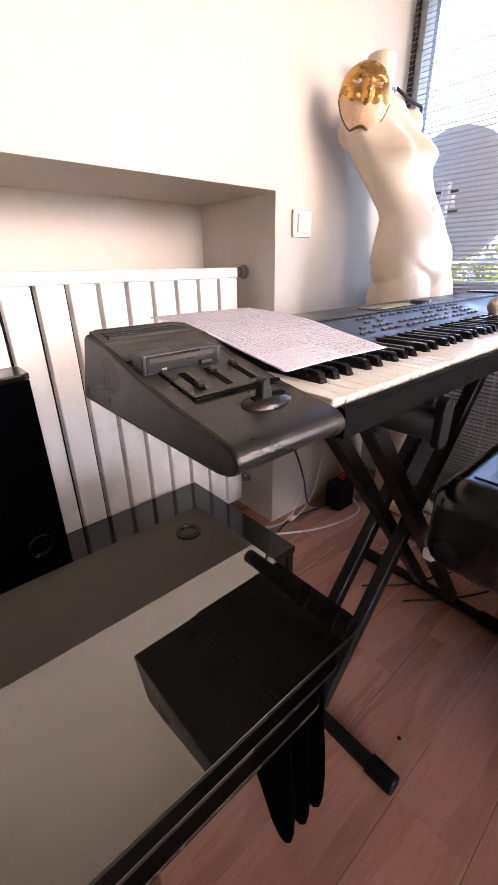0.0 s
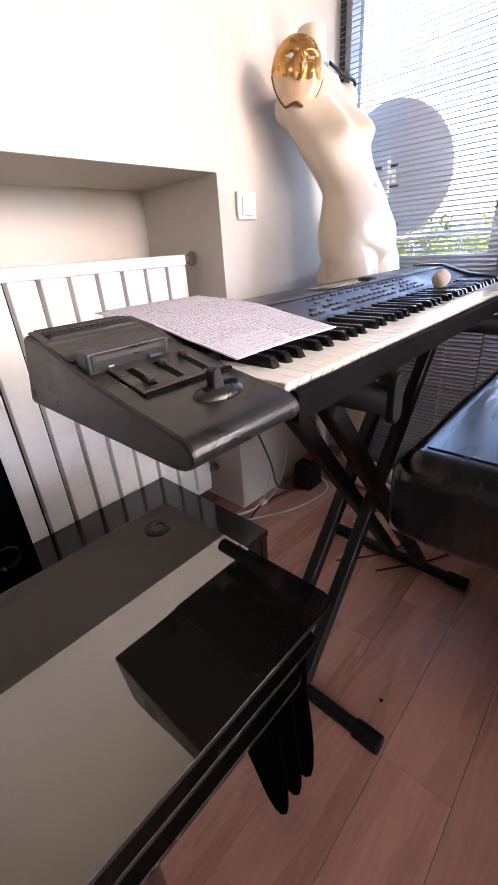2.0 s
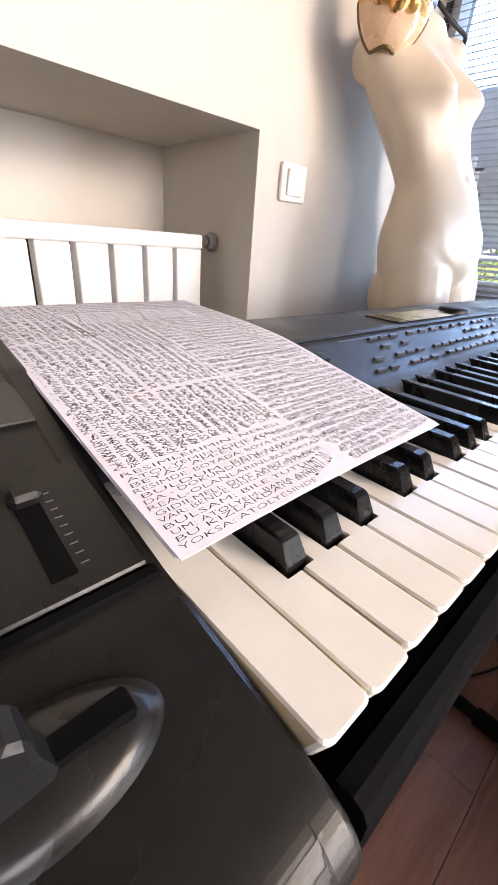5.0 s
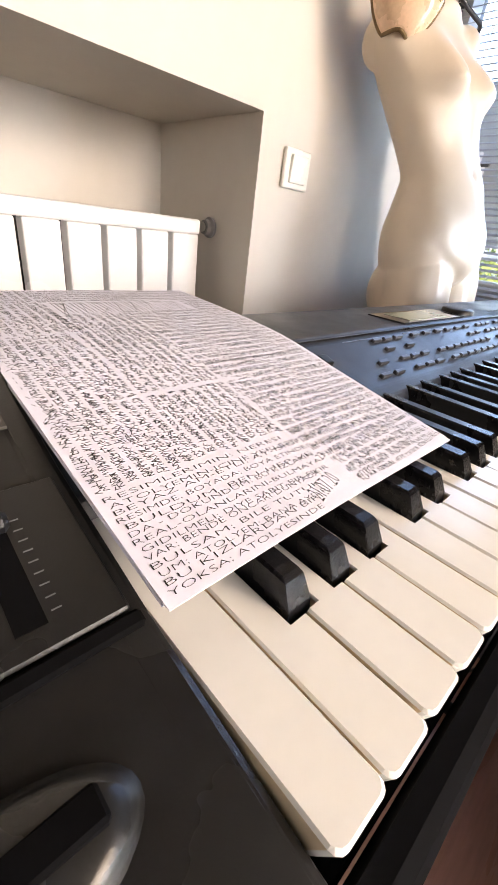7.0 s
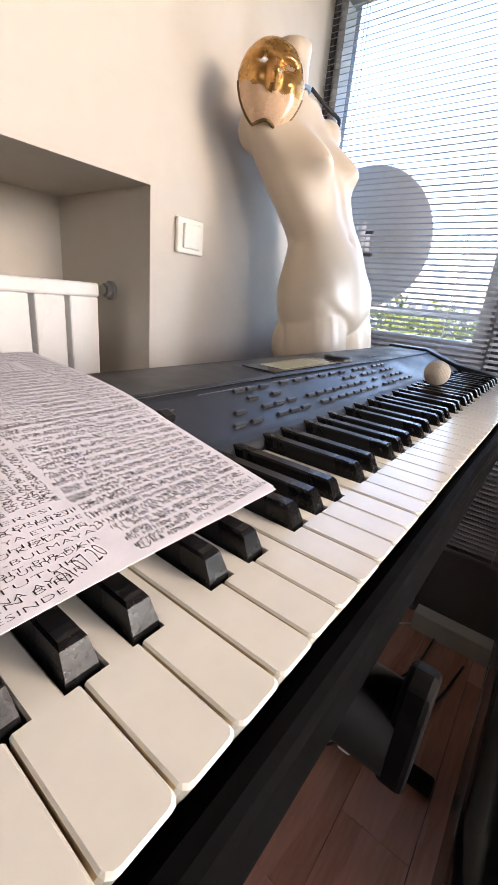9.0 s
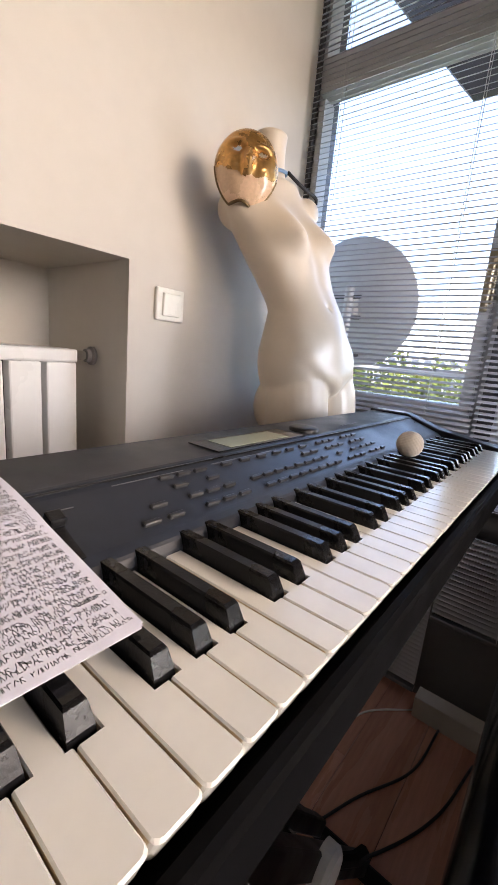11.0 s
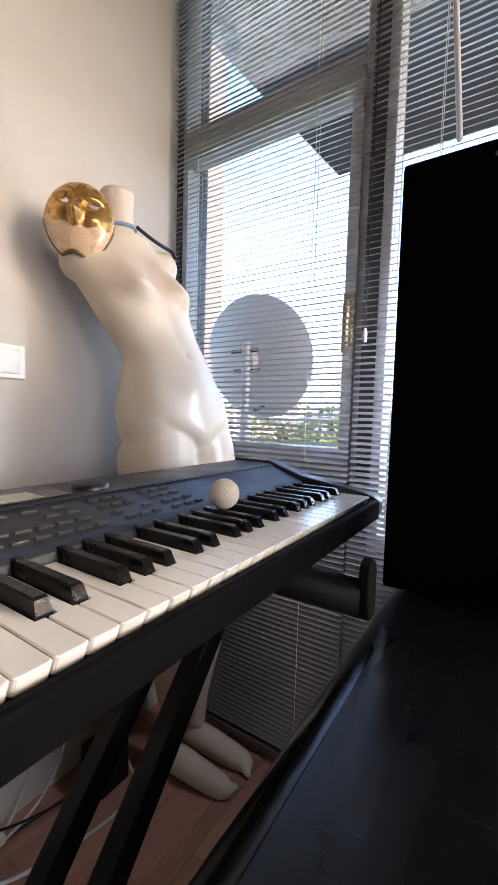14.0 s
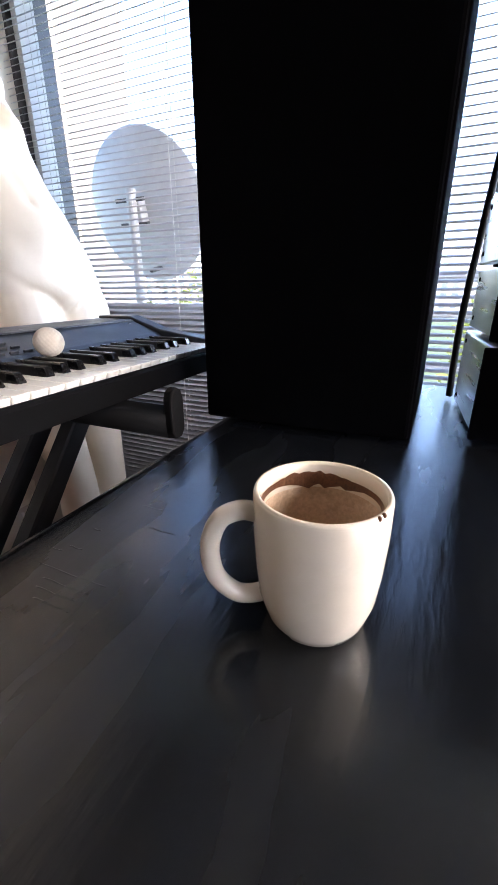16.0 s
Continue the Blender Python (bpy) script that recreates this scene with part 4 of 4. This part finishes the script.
# ---- black plinth and tower speaker ----
pl = thing("low_bench", "low glossy black lacquered bench under the radiator", "bench")
part("top_board", box(-1.0, 0.716, 0.627, 1.14, 0.246, 0.268, 0.002), M_LACQ, pl)
part("end_panel", box(0.690, 0.713, 0.630, 1.138, 0.0, 0.245, 0.002), M_LACQ, pl)
part("front_panel", box(-1.0, 0.689, 0.634, 0.652, 0.0, 0.245, 0.002), M_LACQ, pl)
ts = thing("tower_speaker", "slim black tower speaker with a round bass port", "speaker")
prof = [(0.03, 1.135), (0.03, 1.045), (0.045, 1.028), (0.125, 1.018), (0.205, 1.028), (0.222, 1.045), (0.222, 1.135)]
part("cabinet", prism(prof, "z", 0.269, 0.775, 0.002, 1), M_SPK, ts)
part("top_cap", prism([(0.126 + (x - 0.126) * 1.02, y) for x, y in prof], "z", 0.775, 0.792, 0.004), M_SPKG, ts)
part("bass_port", turn(lathe([(0.030, 0.0), (0.034, 0.006), (0.030, 0.010), (0.025, 0.006), (0.022, -0.03), (0, -0.03)], 32), Matrix.Translation((0.150, 1.0205, 0.345)) @ Matrix.Rotation(radians(90), 4, "X") ), M_SPKG, ts, "glossy round bass port", True)

# ---- smoked glass rack ----
rk = thing("glass_rack", "hi-fi rack of smoked glass shelves on curved black fins", "rack")


def shelf(x0, x1, y0, y1, z, t):
    r = 0.02
    p = []
    for cx, cy, a0 in ((x1 - r, y1 - r, 0), (x0 + r, y1 - r, 90), (x0 + r, y0 + r, 180), (x1 - r, y0 + r, 270)):
        for k in range(5):
            a = radians(a0 + 22.5 * k)
            p.append((cx + r * math.cos(a), cy + r * math.sin(a)))
    return prism(p, "z", z - t, z, 0.0005, 1)


for z, x1, y0 in ((0.582, 0.365, 0.196), (0.505, 0.354, 0.213), (0.425, 0.337, 0.226)):
    sh = part("shelf", shelf(-0.85, x1, y0, 0.578, z, 0.008), [M_GLASS, M_GEDGE], rk, "smoked glass shelf with rounded corners")
    for f in sh.data.polygons:
        f.material_index = 0 if abs(f.normal.z) > 0.9 else 1
for x in (-0.60, 0.06):
    for y in (0.30, 0.52):
        part("upright", tube([(x, y, 0.0), (x, y, 0.573)], 0.018, 16), M_LACQ, rk)
for q in range(3):
    x = 0.372 - 0.040 * q
    fin = [(0.46, 0.416), (0.255, 0.416), (0.252, 0.356), (0.250, 0.30), (0.241, 0.23), (0.236, 0.16), (0.236, 0.09), (0.241, 0.05), (0.252, 0.030), (0.268, 0.028), (0.288, 0.046), (0.322, 0.12), (0.37, 0.22)]
    part("curved_fin", prism(fin, "x", x, x + 0.006, 0.002, 1), M_SPK, rk, "curved black fin below the shelf")
part("grommet", lathe([(0.022, 0.0), (0.022, 0.003), (0.014, 0.003), (0.013, -0.004)], 28, (0.305, 0.520, 0.582)), M_SPKG, rk)

# ---- desk ----
dk = thing("desk", "worn black painted wooden desk with rounded edges", "desk")
part("body", box(0.430, 1.64, -0.95, 0.175, 0.655, 0.783, 0.036, 7), M_DESK, dk, smooth=True)
part("desk_top", box(0.468, 1.635, -0.945, 0.140, 0.7815, 0.785, 0.0015, 1), M_DESK, dk, "scratched black desk top")
part("back_panel", box(0.50, 1.60, -0.93, -0.912, 0.06, 0.66), M_SPK, dk)
for x, y in ((1.56, 0.08), (1.56, -0.88), (0.52, -0.88)):
    part("leg", box(x - 0.03, x + 0.03, y - 0.03, y + 0.03, 0.0, 0.66, 0.004), M_SPK, dk)

rr = random.Random(21)
for x, y0, y1 in ((0.853, 0.109, 0.039), (0.842, 0.092, 0.046), (0.833, 0.088, 0.050), (0.824, 0.080, 0.045), (0.872, 0.122, 0.104), (0.908, 0.106, 0.096), (0.880, 0.104, 0.090), (0.930, 0.060, 0.030), (0.960, 0.090, 0.065)):
    line = smooth_line([(x + 0.0004 * math.sin(q * 1.7), y0 + (y1 - y0) * q / 5, 0.7846) for q in range(6)], 3)
    part("paint_ridge", tube(line, 0.0006, 6, taper=[0.0007 + 0.0003 * rr.random() for _ in line]), M_DESK, dk, smooth=True)

# ---- large speaker on the desk ----
sp = thing("speaker_cabinet", "large black loudspeaker cabinet standing on the desk", "speaker")
part("cabinet", box(1.252, 1.56, -0.142, 0.178, 0.7865, 1.372, 0.003), M_SPK, sp)
part("grille", box(1.236, 1.252, -0.139, 0.175, 0.790, 1.368, 0.005), M_SPK, sp)
for k in range(4):
    part("logo_bar", box(1.2348, 1.2362, 0.061 - 0.0095 * k, 0.0685 - 0.0095 * k, 1.3460, 1.3508), M_LOGO, sp)
ck = part("cork", lathe([(0, 0), (0.013, 0), (0.015, 0.003), (0.0145, 0.024), (0.012, 0.029), (0, 0.030)], 20, (1.262, 0.031, 1.372)), M_CORK, None, smooth=True)
tagged(ck, "light brown cork stopper on the loudspeaker", "cork")
ck = part("bottle_cap", lathe([(0, 0), (0.013, 0), (0.014, 0.004), (0.014, 0.018), (0.011, 0.024), (0, 0.025)], 20, (1.262, -0.017, 1.372)), M_RUBBER, None, smooth=True)
tagged(ck, "small black rubber cap on the loudspeaker", "cap")
hn = prism([(-0.050, 1.372), (-0.095, 1.372), (-0.095, 1.445), (-0.088, 1.456), (-0.070, 1.438), (-0.055, 1.405)], "x", 1.262, 1.31, 0.006)
hn = part("black_stand", hn, M_SPKG, None)
tagged(hn, "tall glossy black angular holder on the loudspeaker", "holder")

# ---- mug ----
mug = thing("coffee_mug", "cream coffee mug with dried brown coffee inside", "mug")
MC = (0.891, -0.108, 0.7855)
R = 0.0408
prof = [(0, 0), (0.026, 0), (0.030, 0.003), (0.0335, 0.010), (0.0375, 0.025), (0.0395, 0.045), (R, 0.07), (R, 0.0925), (R - 0.001, 0.0945), (R - 0.0028, 0.0945), (R - 0.0040, 0.0925), (R - 0.0042, 0.076)]
part("cup", lathe(prof, 56, MC), M_MUG, mug, smooth=True)
part("coffee_residue", lathe([(R - 0.0042, 0.0765), (R - 0.0044, 0.07), (R - 0.005, 0.045), (R - 0.0055, 0.030)], 56, MC), M_DREGS, mug, "brown film of dried coffee", True)
# flat disc standing for the residue film; the mug holds no liquid
part("coffee", lathe([(0, 0.0415), (0.030, 0.0413), (R - 0.0050, 0.0420)], 48, MC), M_FILM, mug, "light brown coffee residue at the bottom", True)
bm = bmesh.new()
rr = random.Random(3)
a_, b_ = [], []
for k in range(64):
    a = 2 * math.pi * k / 64
    lo = 0.081 - 0.005 * (0.5 + 0.5 * math.sin(3 * a + 1)) * rr.uniform(0.4, 1.4)
    hi = 0.085 + 0.004 * max(0, math.sin(2 * a + 0.6)) * rr.uniform(0.5, 1.2)
    r1 = R - 0.0047
    a_.append(bm.verts.new((MC[0] + r1 * math.cos(a), MC[1] + r1 * math.sin(a), MC[2] + lo)))
    b_.append(bm.verts.new((MC[0] + (r1 + 0.0001) * math.cos(a), MC[1] + (r1 + 0.0001) * math.sin(a), MC[2] + hi)))
for k in range(64):
    bm.faces.new((b_[k], b_[(k + 1) % 64], a_[(k + 1) % 64], a_[k]))
part("coffee_ring", bm, M_COFFEE, mug, "dark dried coffee ring")
for a, dz in ((247, -0.0030), (241, -0.0026)):
    ca, sa = math.cos(radians(a)), math.sin(radians(a))
    part("coffee_drip", blob((MC[0] + (R - 0.0006) * ca, MC[1] + (R - 0.0006) * sa, MC[2] + 0.091 - dz), (0.0010, 0.0013, 0.0017)), M_COFFEE, mug, smooth=True)
ha = radians(118)
hd = Vector((math.cos(ha), math.sin(ha), 0))
pts = [Vector(MC) + hd * r + Vector((0, 0, z)) for r, z in ((0.036, 0.079), (0.048, 0.082), (0.061, 0.076), (0.0675, 0.058), (0.065, 0.037), (0.054, 0.023), (0.043, 0.020), (0.032, 0.022))]
part("handle", tube(smooth_line(pts, 5), 0.0062, 14), M_MUG, mug, smooth=True)

# ---- stacked metal units on the desk ----
for k, (z0, z1, x0, sh) in enumerate(((0.7865, 0.915, 1.285, 0.0), (0.918, 1.012, 1.292, 0.004), (1.015, 1.115, 1.290, 0.002), (1.118, 1.235, 1.287, 0.006), (1.238, 1.420, 1.289, 0.003))):
    u = thing("rack_unit", "brushed metal audio unit in a stack on the desk", "audio unit", "stacked audio units")
    u.matrix_basis = Matrix.Translation((1.275, -0.225, 0)) @ Matrix.Rotation(radians(5.5), 4, "Z") @ Matrix.Translation((-1.275, 0.225, 0))
    part("case", box(x0, 1.505, -0.66, -0.222 - sh, z0 + 0.004, z1, 0.003), M_ALU, u)
    part("front_panel", box(x0 - 0.008, x0, -0.67, -0.214 - sh, z0 + 0.004, z1, 0.002), M_SPK, u, "black front panel")
    for xx in (x0 + 0.03, 1.48):
        for zz in (z0 + 0.02, z1 - 0.015):
            part("screw", turn(lathe([(0, 0.002), (0.003, 0.0015), (0.004, 0)], 10), Matrix.Translation((xx, -0.222 - sh, zz)) @ Matrix.Rotation(radians(-90), 4, "X")), M_SPK, u)
    for xx in (x0 + 0.03, 1.47):
        part("rubber_foot", box(xx - 0.012, xx + 0.012, -0.27, -0.24, z0, z0 + 0.0045), M_RUBBER, u)
cb = part("hanging_cable", tube(smooth_line([(1.520, -0.225, 1.36), (1.515, -0.208, 1.22), (1.512, -0.196, 1.05), (1.515, -0.190, 0.92), (1.52, -0.192, 0.792)], 6), 0.006, 8), M_BCABLE, None, smooth=True)
tagged(cb, "thick black cable hanging beside the metal units", "cable")

# ---- cables and adapter on the floor ----


def cable(pts, r, m, label):
    c = part("cable", tube(smooth_line(pts, 8), r, 7), m, None, smooth=True)
    return tagged(c, label, "cable", "cables on the floor")


cable([(0.90, 1.00, 0.006), (1.0, 0.93, 0.006), (1.12, 0.86, 0.006), (1.27, 0.82, 0.006), (1.37, 0.83, 0.006), (1.40, 0.90, 0.04), (1.42, 0.99, 0.16), (1.413, 1.008, 0.30)], 0.0045, M_WCABLE, "white cable curving over the wooden floor")
cable([(0.80, 1.10, 0.006), (0.95, 1.02, 0.007), (1.08, 0.98, 0.006), (1.20, 0.99, 0.03), (1.27, 1.00, 0.12), (1.33, 1.008, 0.30)], 0.0035, M_WCABLE, "thin white cable running along the wall")
cable([(0.82, 1.12, 0.005), (0.98, 1.00, 0.005), (1.10, 1.00, 0.005), (1.16, 1.01, 0.06), (1.22, 1.015, 0.2)], 0.003, M_WCABLE, "thin white cable running along the wall")
cable([(0.85, 0.90, 0.005), (1.02, 0.97, 0.005), (1.12, 0.98, 0.005), (1.30, 0.95, 0.006)], 0.004, M_BCABLE, "black cable lying on the wooden floor")
cable([(0.50, 0.55, 0.85), (0.66, 0.60, 0.62), (0.85, 0.72, 0.40), (1.05, 0.86, 0.16), (1.24, 0.93, 0.03), (1.33, 0.93, 0.02)], 0.003, M_BCABLE, "black power lead hanging from the keyboard")
cable([(0.98, 0.55, 0.005), (1.10, 0.45, 0.005), (1.26, 0.38, 0.005), (1.42, 0.30, 0.005), (1.60, 0.28, 0.005)], 0.0035, M_BCABLE, "black cable lying on the wooden floor")
cable([(1.02, 0.42, 0.005), (1.18, 0.30, 0.005), (1.35, 0.22, 0.005), (1.55, 0.18, 0.005)], 0.0035, M_BCABLE, "black cable lying on the wooden floor")
cable([(1.20, 0.62, 0.005), (1.32, 0.52, 0.005), (1.50, 0.47, 0.005), (1.62, 0.36, 0.005)], 0.0028, M_WCABLE, "thin pale cable lying on the wooden floor")
part("cable_clip", box(1.075, 1.105, 0.972, 0.992, 0.004, 0.024, 0.003), M_WCABLE, None)
tagged(bpy.data.objects["cable_clip"], "small white cable clip on the floor", "clip")
ad = thing("power_adapter", "black power adapter box standing by the wall", "adapter")
part("case", box(1.29, 1.39, 0.875, 0.965, 0.0, 0.125, 0.012, 3), M_RUBBER, ad)
part("plug", box(1.345, 1.385, 0.905, 0.945, 0.125, 0.15, 0.008), M_RED, ad, "red plug")
pg = thing("plug", "white plug in the wall socket", "plug")
part("plug_body", turn(lathe([(0, 0.045), (0.012, 0.044), (0.018, 0.034), (0.019, 0.0)], 24), Matrix.Translation((1.373, 1.018, 0.35)) @ Matrix.Rotation(radians(90), 4, "X")), M_PLASTIC, pg, smooth=True)

# ---- outside the window ----
gr = part("ground", box(-300, 900, -900, 900, -9.2, -9.0), M_GRASS, None, "distant green ground far below the window", kind="structure")
gr["category"] = "ground"
bl = part("balcony_slab", box(1.86, 3.0, -3.0, 3.2, -0.25, -0.05), M_CONC, None, "concrete balcony slab outside the window", kind="structure")
bl["category"] = "balcony"
di = thing("satellite_dish", "grey satellite dish on a mast outside the window", "satellite dish")
DMX = Matrix.Translation((2.27, 1.075, 1.295)) @ Matrix.Rotation(radians(90), 4, "Y") @ Matrix.Rotation(radians(-14), 4, "Y")
prof = [(0.285 * k / 12, 0.05 * (k / 12) ** 2) for k in range(13)] + [(0.294, 0.048), (0.288, 0.044)] + [(0.285 * k / 12, 0.05 * (k / 12) ** 2 - 0.004) for k in range(11, -1, -1)]
part("reflector", turn(lathe(prof, 64), DMX), M_DISH, di, smooth=True)
part("bracket", turn(box(-0.05, 0.05, -0.035, 0.035, -0.05, 0.0, 0.005), DMX), M_FRAMEW, di)
for q in (-0.045, 0.045):
    part("clamp", turn(box(q - 0.008, q + 0.008, -0.07, 0.07, -0.065, -0.045, 0.003), DMX), M_FRAME, di)
part("mast", tube([(2.19, 1.055, -0.05), (2.19, 1.055, 1.36)], 0.02, 14), M_FRAMEW, di)
part("feed_arm", tube([(2.28, 1.055, 1.06), (2.50, 1.055, 1.10), (2.58, 1.055, 1.2)], 0.010, 8), M_FRAME, di)
part("feed_horn", tube([(2.57, 1.055, 1.19), (2.55, 1.055, 1.25)], 0.025, 14), M_FRAMEW, di)
aw = thing("awning", "dark grey awning panel above the balcony", "awning")
part("panel", prism([(1.60, 3.145), (0.80, 2.18), (0.74, 2.11), (-4.5, 2.11), (-4.5, 3.7), (1.60, 3.7)], "x", 2.38, 2.42), M_AWN, aw)
for y in (1.5, -1.4, -4.4):
    part("bracket", box(1.84, 2.39, y - 0.03, y + 0.03, 3.3, 3.36), M_AWN, aw)
rl = thing("balcony_railing", "grey metal balcony railing outside the window", "railing")
for z in (0.35, 0.60, 0.85, 1.02):
    part("rail", tube([(2.9, -3.0, z), (2.9, 3.2, z)], 0.012, 8), M_FRAMEW, rl)
for y in np.arange(-3.0, 3.3, 0.9):
    part("post", box(2.885, 2.915, y - 0.015, y + 0.015, -0.05, 1.02), M_FRAMEW, rl)


def building(x, y, w, d, z1, m, cols, rows, label):
    """A block with a grid of recessed windows on the side facing this room."""
    b = thing("apartment_building", label, "building", "buildings beyond the window")
    part("wall", box(x, x + d, y - w / 2, y + w / 2, -9, z1), m, b)
    part("roof", box(x - 0.3, x + d + 0.3, y - w / 2 - 0.3, y + w / 2 + 0.3, z1, z1 + 0.5), M_CONC, b)
    me = mesh(box(-0.15, 0.1, -w / cols * 0.28, w / cols * 0.28, -(z1 + 9) / rows * 0.3, (z1 + 9) / rows * 0.3), "window", M_WINDOW)
    for i in range(cols):
        for j in range(rows):
            o = new("window", me)
            o.parent = b
            o.location = (x, y - w / 2 + (i + 0.5) * w / cols, -9 + (j + 0.5) * (z1 + 9) / rows)


building(9.0, 10.6, 5.0, 2.2, 16.0, M_PINK, 3, 7, "tall peach rendered apartment building beside the balcony")
building(170, -62, 16, 16, 22, M_FACADE, 5, 9, "far grey tower block on the skyline")
building(150, 40, 60, 14, 4.5, M_FACADE, 14, 4, "long low grey apartment block on the skyline")
building(190, -10, 50, 14, 6, M_CONC, 12, 4, "long pale apartment block on the skyline")
building(160, 105, 40, 14, 7, M_PINK, 9, 5, "far peach apartment block on the skyline")


def tree(x, y, h, r, seed):
    t = thing("tree", "leafy yellow-green tree beyond the balcony", "tree", "trees outside")
    rg = random.Random(seed)
    bm = tube([(x, y, -9), (x + 0.1, y, -9 + h * 0.5), (x, y + 0.2, -9 + h * 0.85)], 0.2, 8, taper=[0.28, 0.18, 0.06])
    for k in range(6):
        a = rg.uniform(0, 6.28)
        z = -9 + h * rg.uniform(0.35, 0.7)
        tube([(x, y, z), (x + r * 0.6 * math.cos(a), y + r * 0.6 * math.sin(a), z + h * 0.2)], 0.06, 6, bm=bm, taper=[0.09, 0.03])
    part("trunk", bm, M_BARK, t)
    vs, fs = [], []
    for k in range(3200):
        while True:
            p = Vector((rg.uniform(-1, 1), rg.uniform(-1, 1), rg.uniform(-1, 1)))
            if 0.25 < p.length < 1 + 0.12 * math.sin(5 * p.x + seed) and noise.noise(p * 2.2 + Vector((seed, 0, 0))) > -0.12:
                break
        c = Vector((x + p.x * r, y + p.y * r, -9 + h * 0.68 + p.z * h * 0.34))
        s = rg.uniform(0.10, 0.20)
        e1 = Vector((rg.uniform(-1, 1), rg.uniform(-1, 1), rg.uniform(-1, 1))).normalized()
        e2 = e1.orthogonal().normalized()
        n = len(vs)
        vs += [tuple(c + e1 * s), tuple(c + e2 * s * 0.55), tuple(c - e1 * s), tuple(c - e2 * s * 0.55)]
        fs.append((n, n + 1, n + 2, n + 3))
    me = bpy.data.meshes.new("crown")
    me.from_pydata(vs, [], fs)
    me.materials.append(M_LEAF)
    o = new("crown", me)
    o.parent = t


for k, (x, y, h, r) in enumerate(((16, 5.5, 10.4, 2.4), (19, 9.8, 10.6, 2.6), (22, 3.0, 9.8, 2.6), (17, -2.8, 10.2, 2.5), (24, -6.5, 10.3, 3.0), (15, 12.5, 9.7, 2.2), (28, 7.5, 10.5, 3.2))):
    tree(x, y, h, r, k + 1)

# ---- floor planks ----
fl = bpy.data.objects["floor"]
rr = random.Random(9)
pm = {}
y = 0.306 - 0.1455 * 30
while y < 1.45:
    x = XW + rr.uniform(-0.6, 0)
    while x < 1.72:
        ln = rr.choice((0.62, 0.80, 0.98))
        x0, x1 = max(x, XW), min(x + ln, 1.70)
        if x1 - x0 > 0.02:
            key = round(x1 - x0, 3)
            if key not in pm:
                pm[key] = mesh(box(0, x1 - x0 - 0.0008, 0.0006, 0.1449, -0.004, 0.0, 0.0006, 1), "plank", M_WOOD)
            o = new("plank", pm[key])
            o.parent = fl
            o.location = (x0, y, 0)
        x += ln
    y += 0.1455
nl = part("nail_head", lathe([(0, 0.0012), (0.004, 0.001), (0.005, 0)], 12, (0.634, 0.213, 0)), M_RUBBER, fl)
bb = part("baseboard", box(1.60, 1.655, YS, 0.36, 0.0, 0.07, 0.003), M_CONC, None, "pale baseboard along the parapet", kind="structure")
bb["category"] = "baseboard"
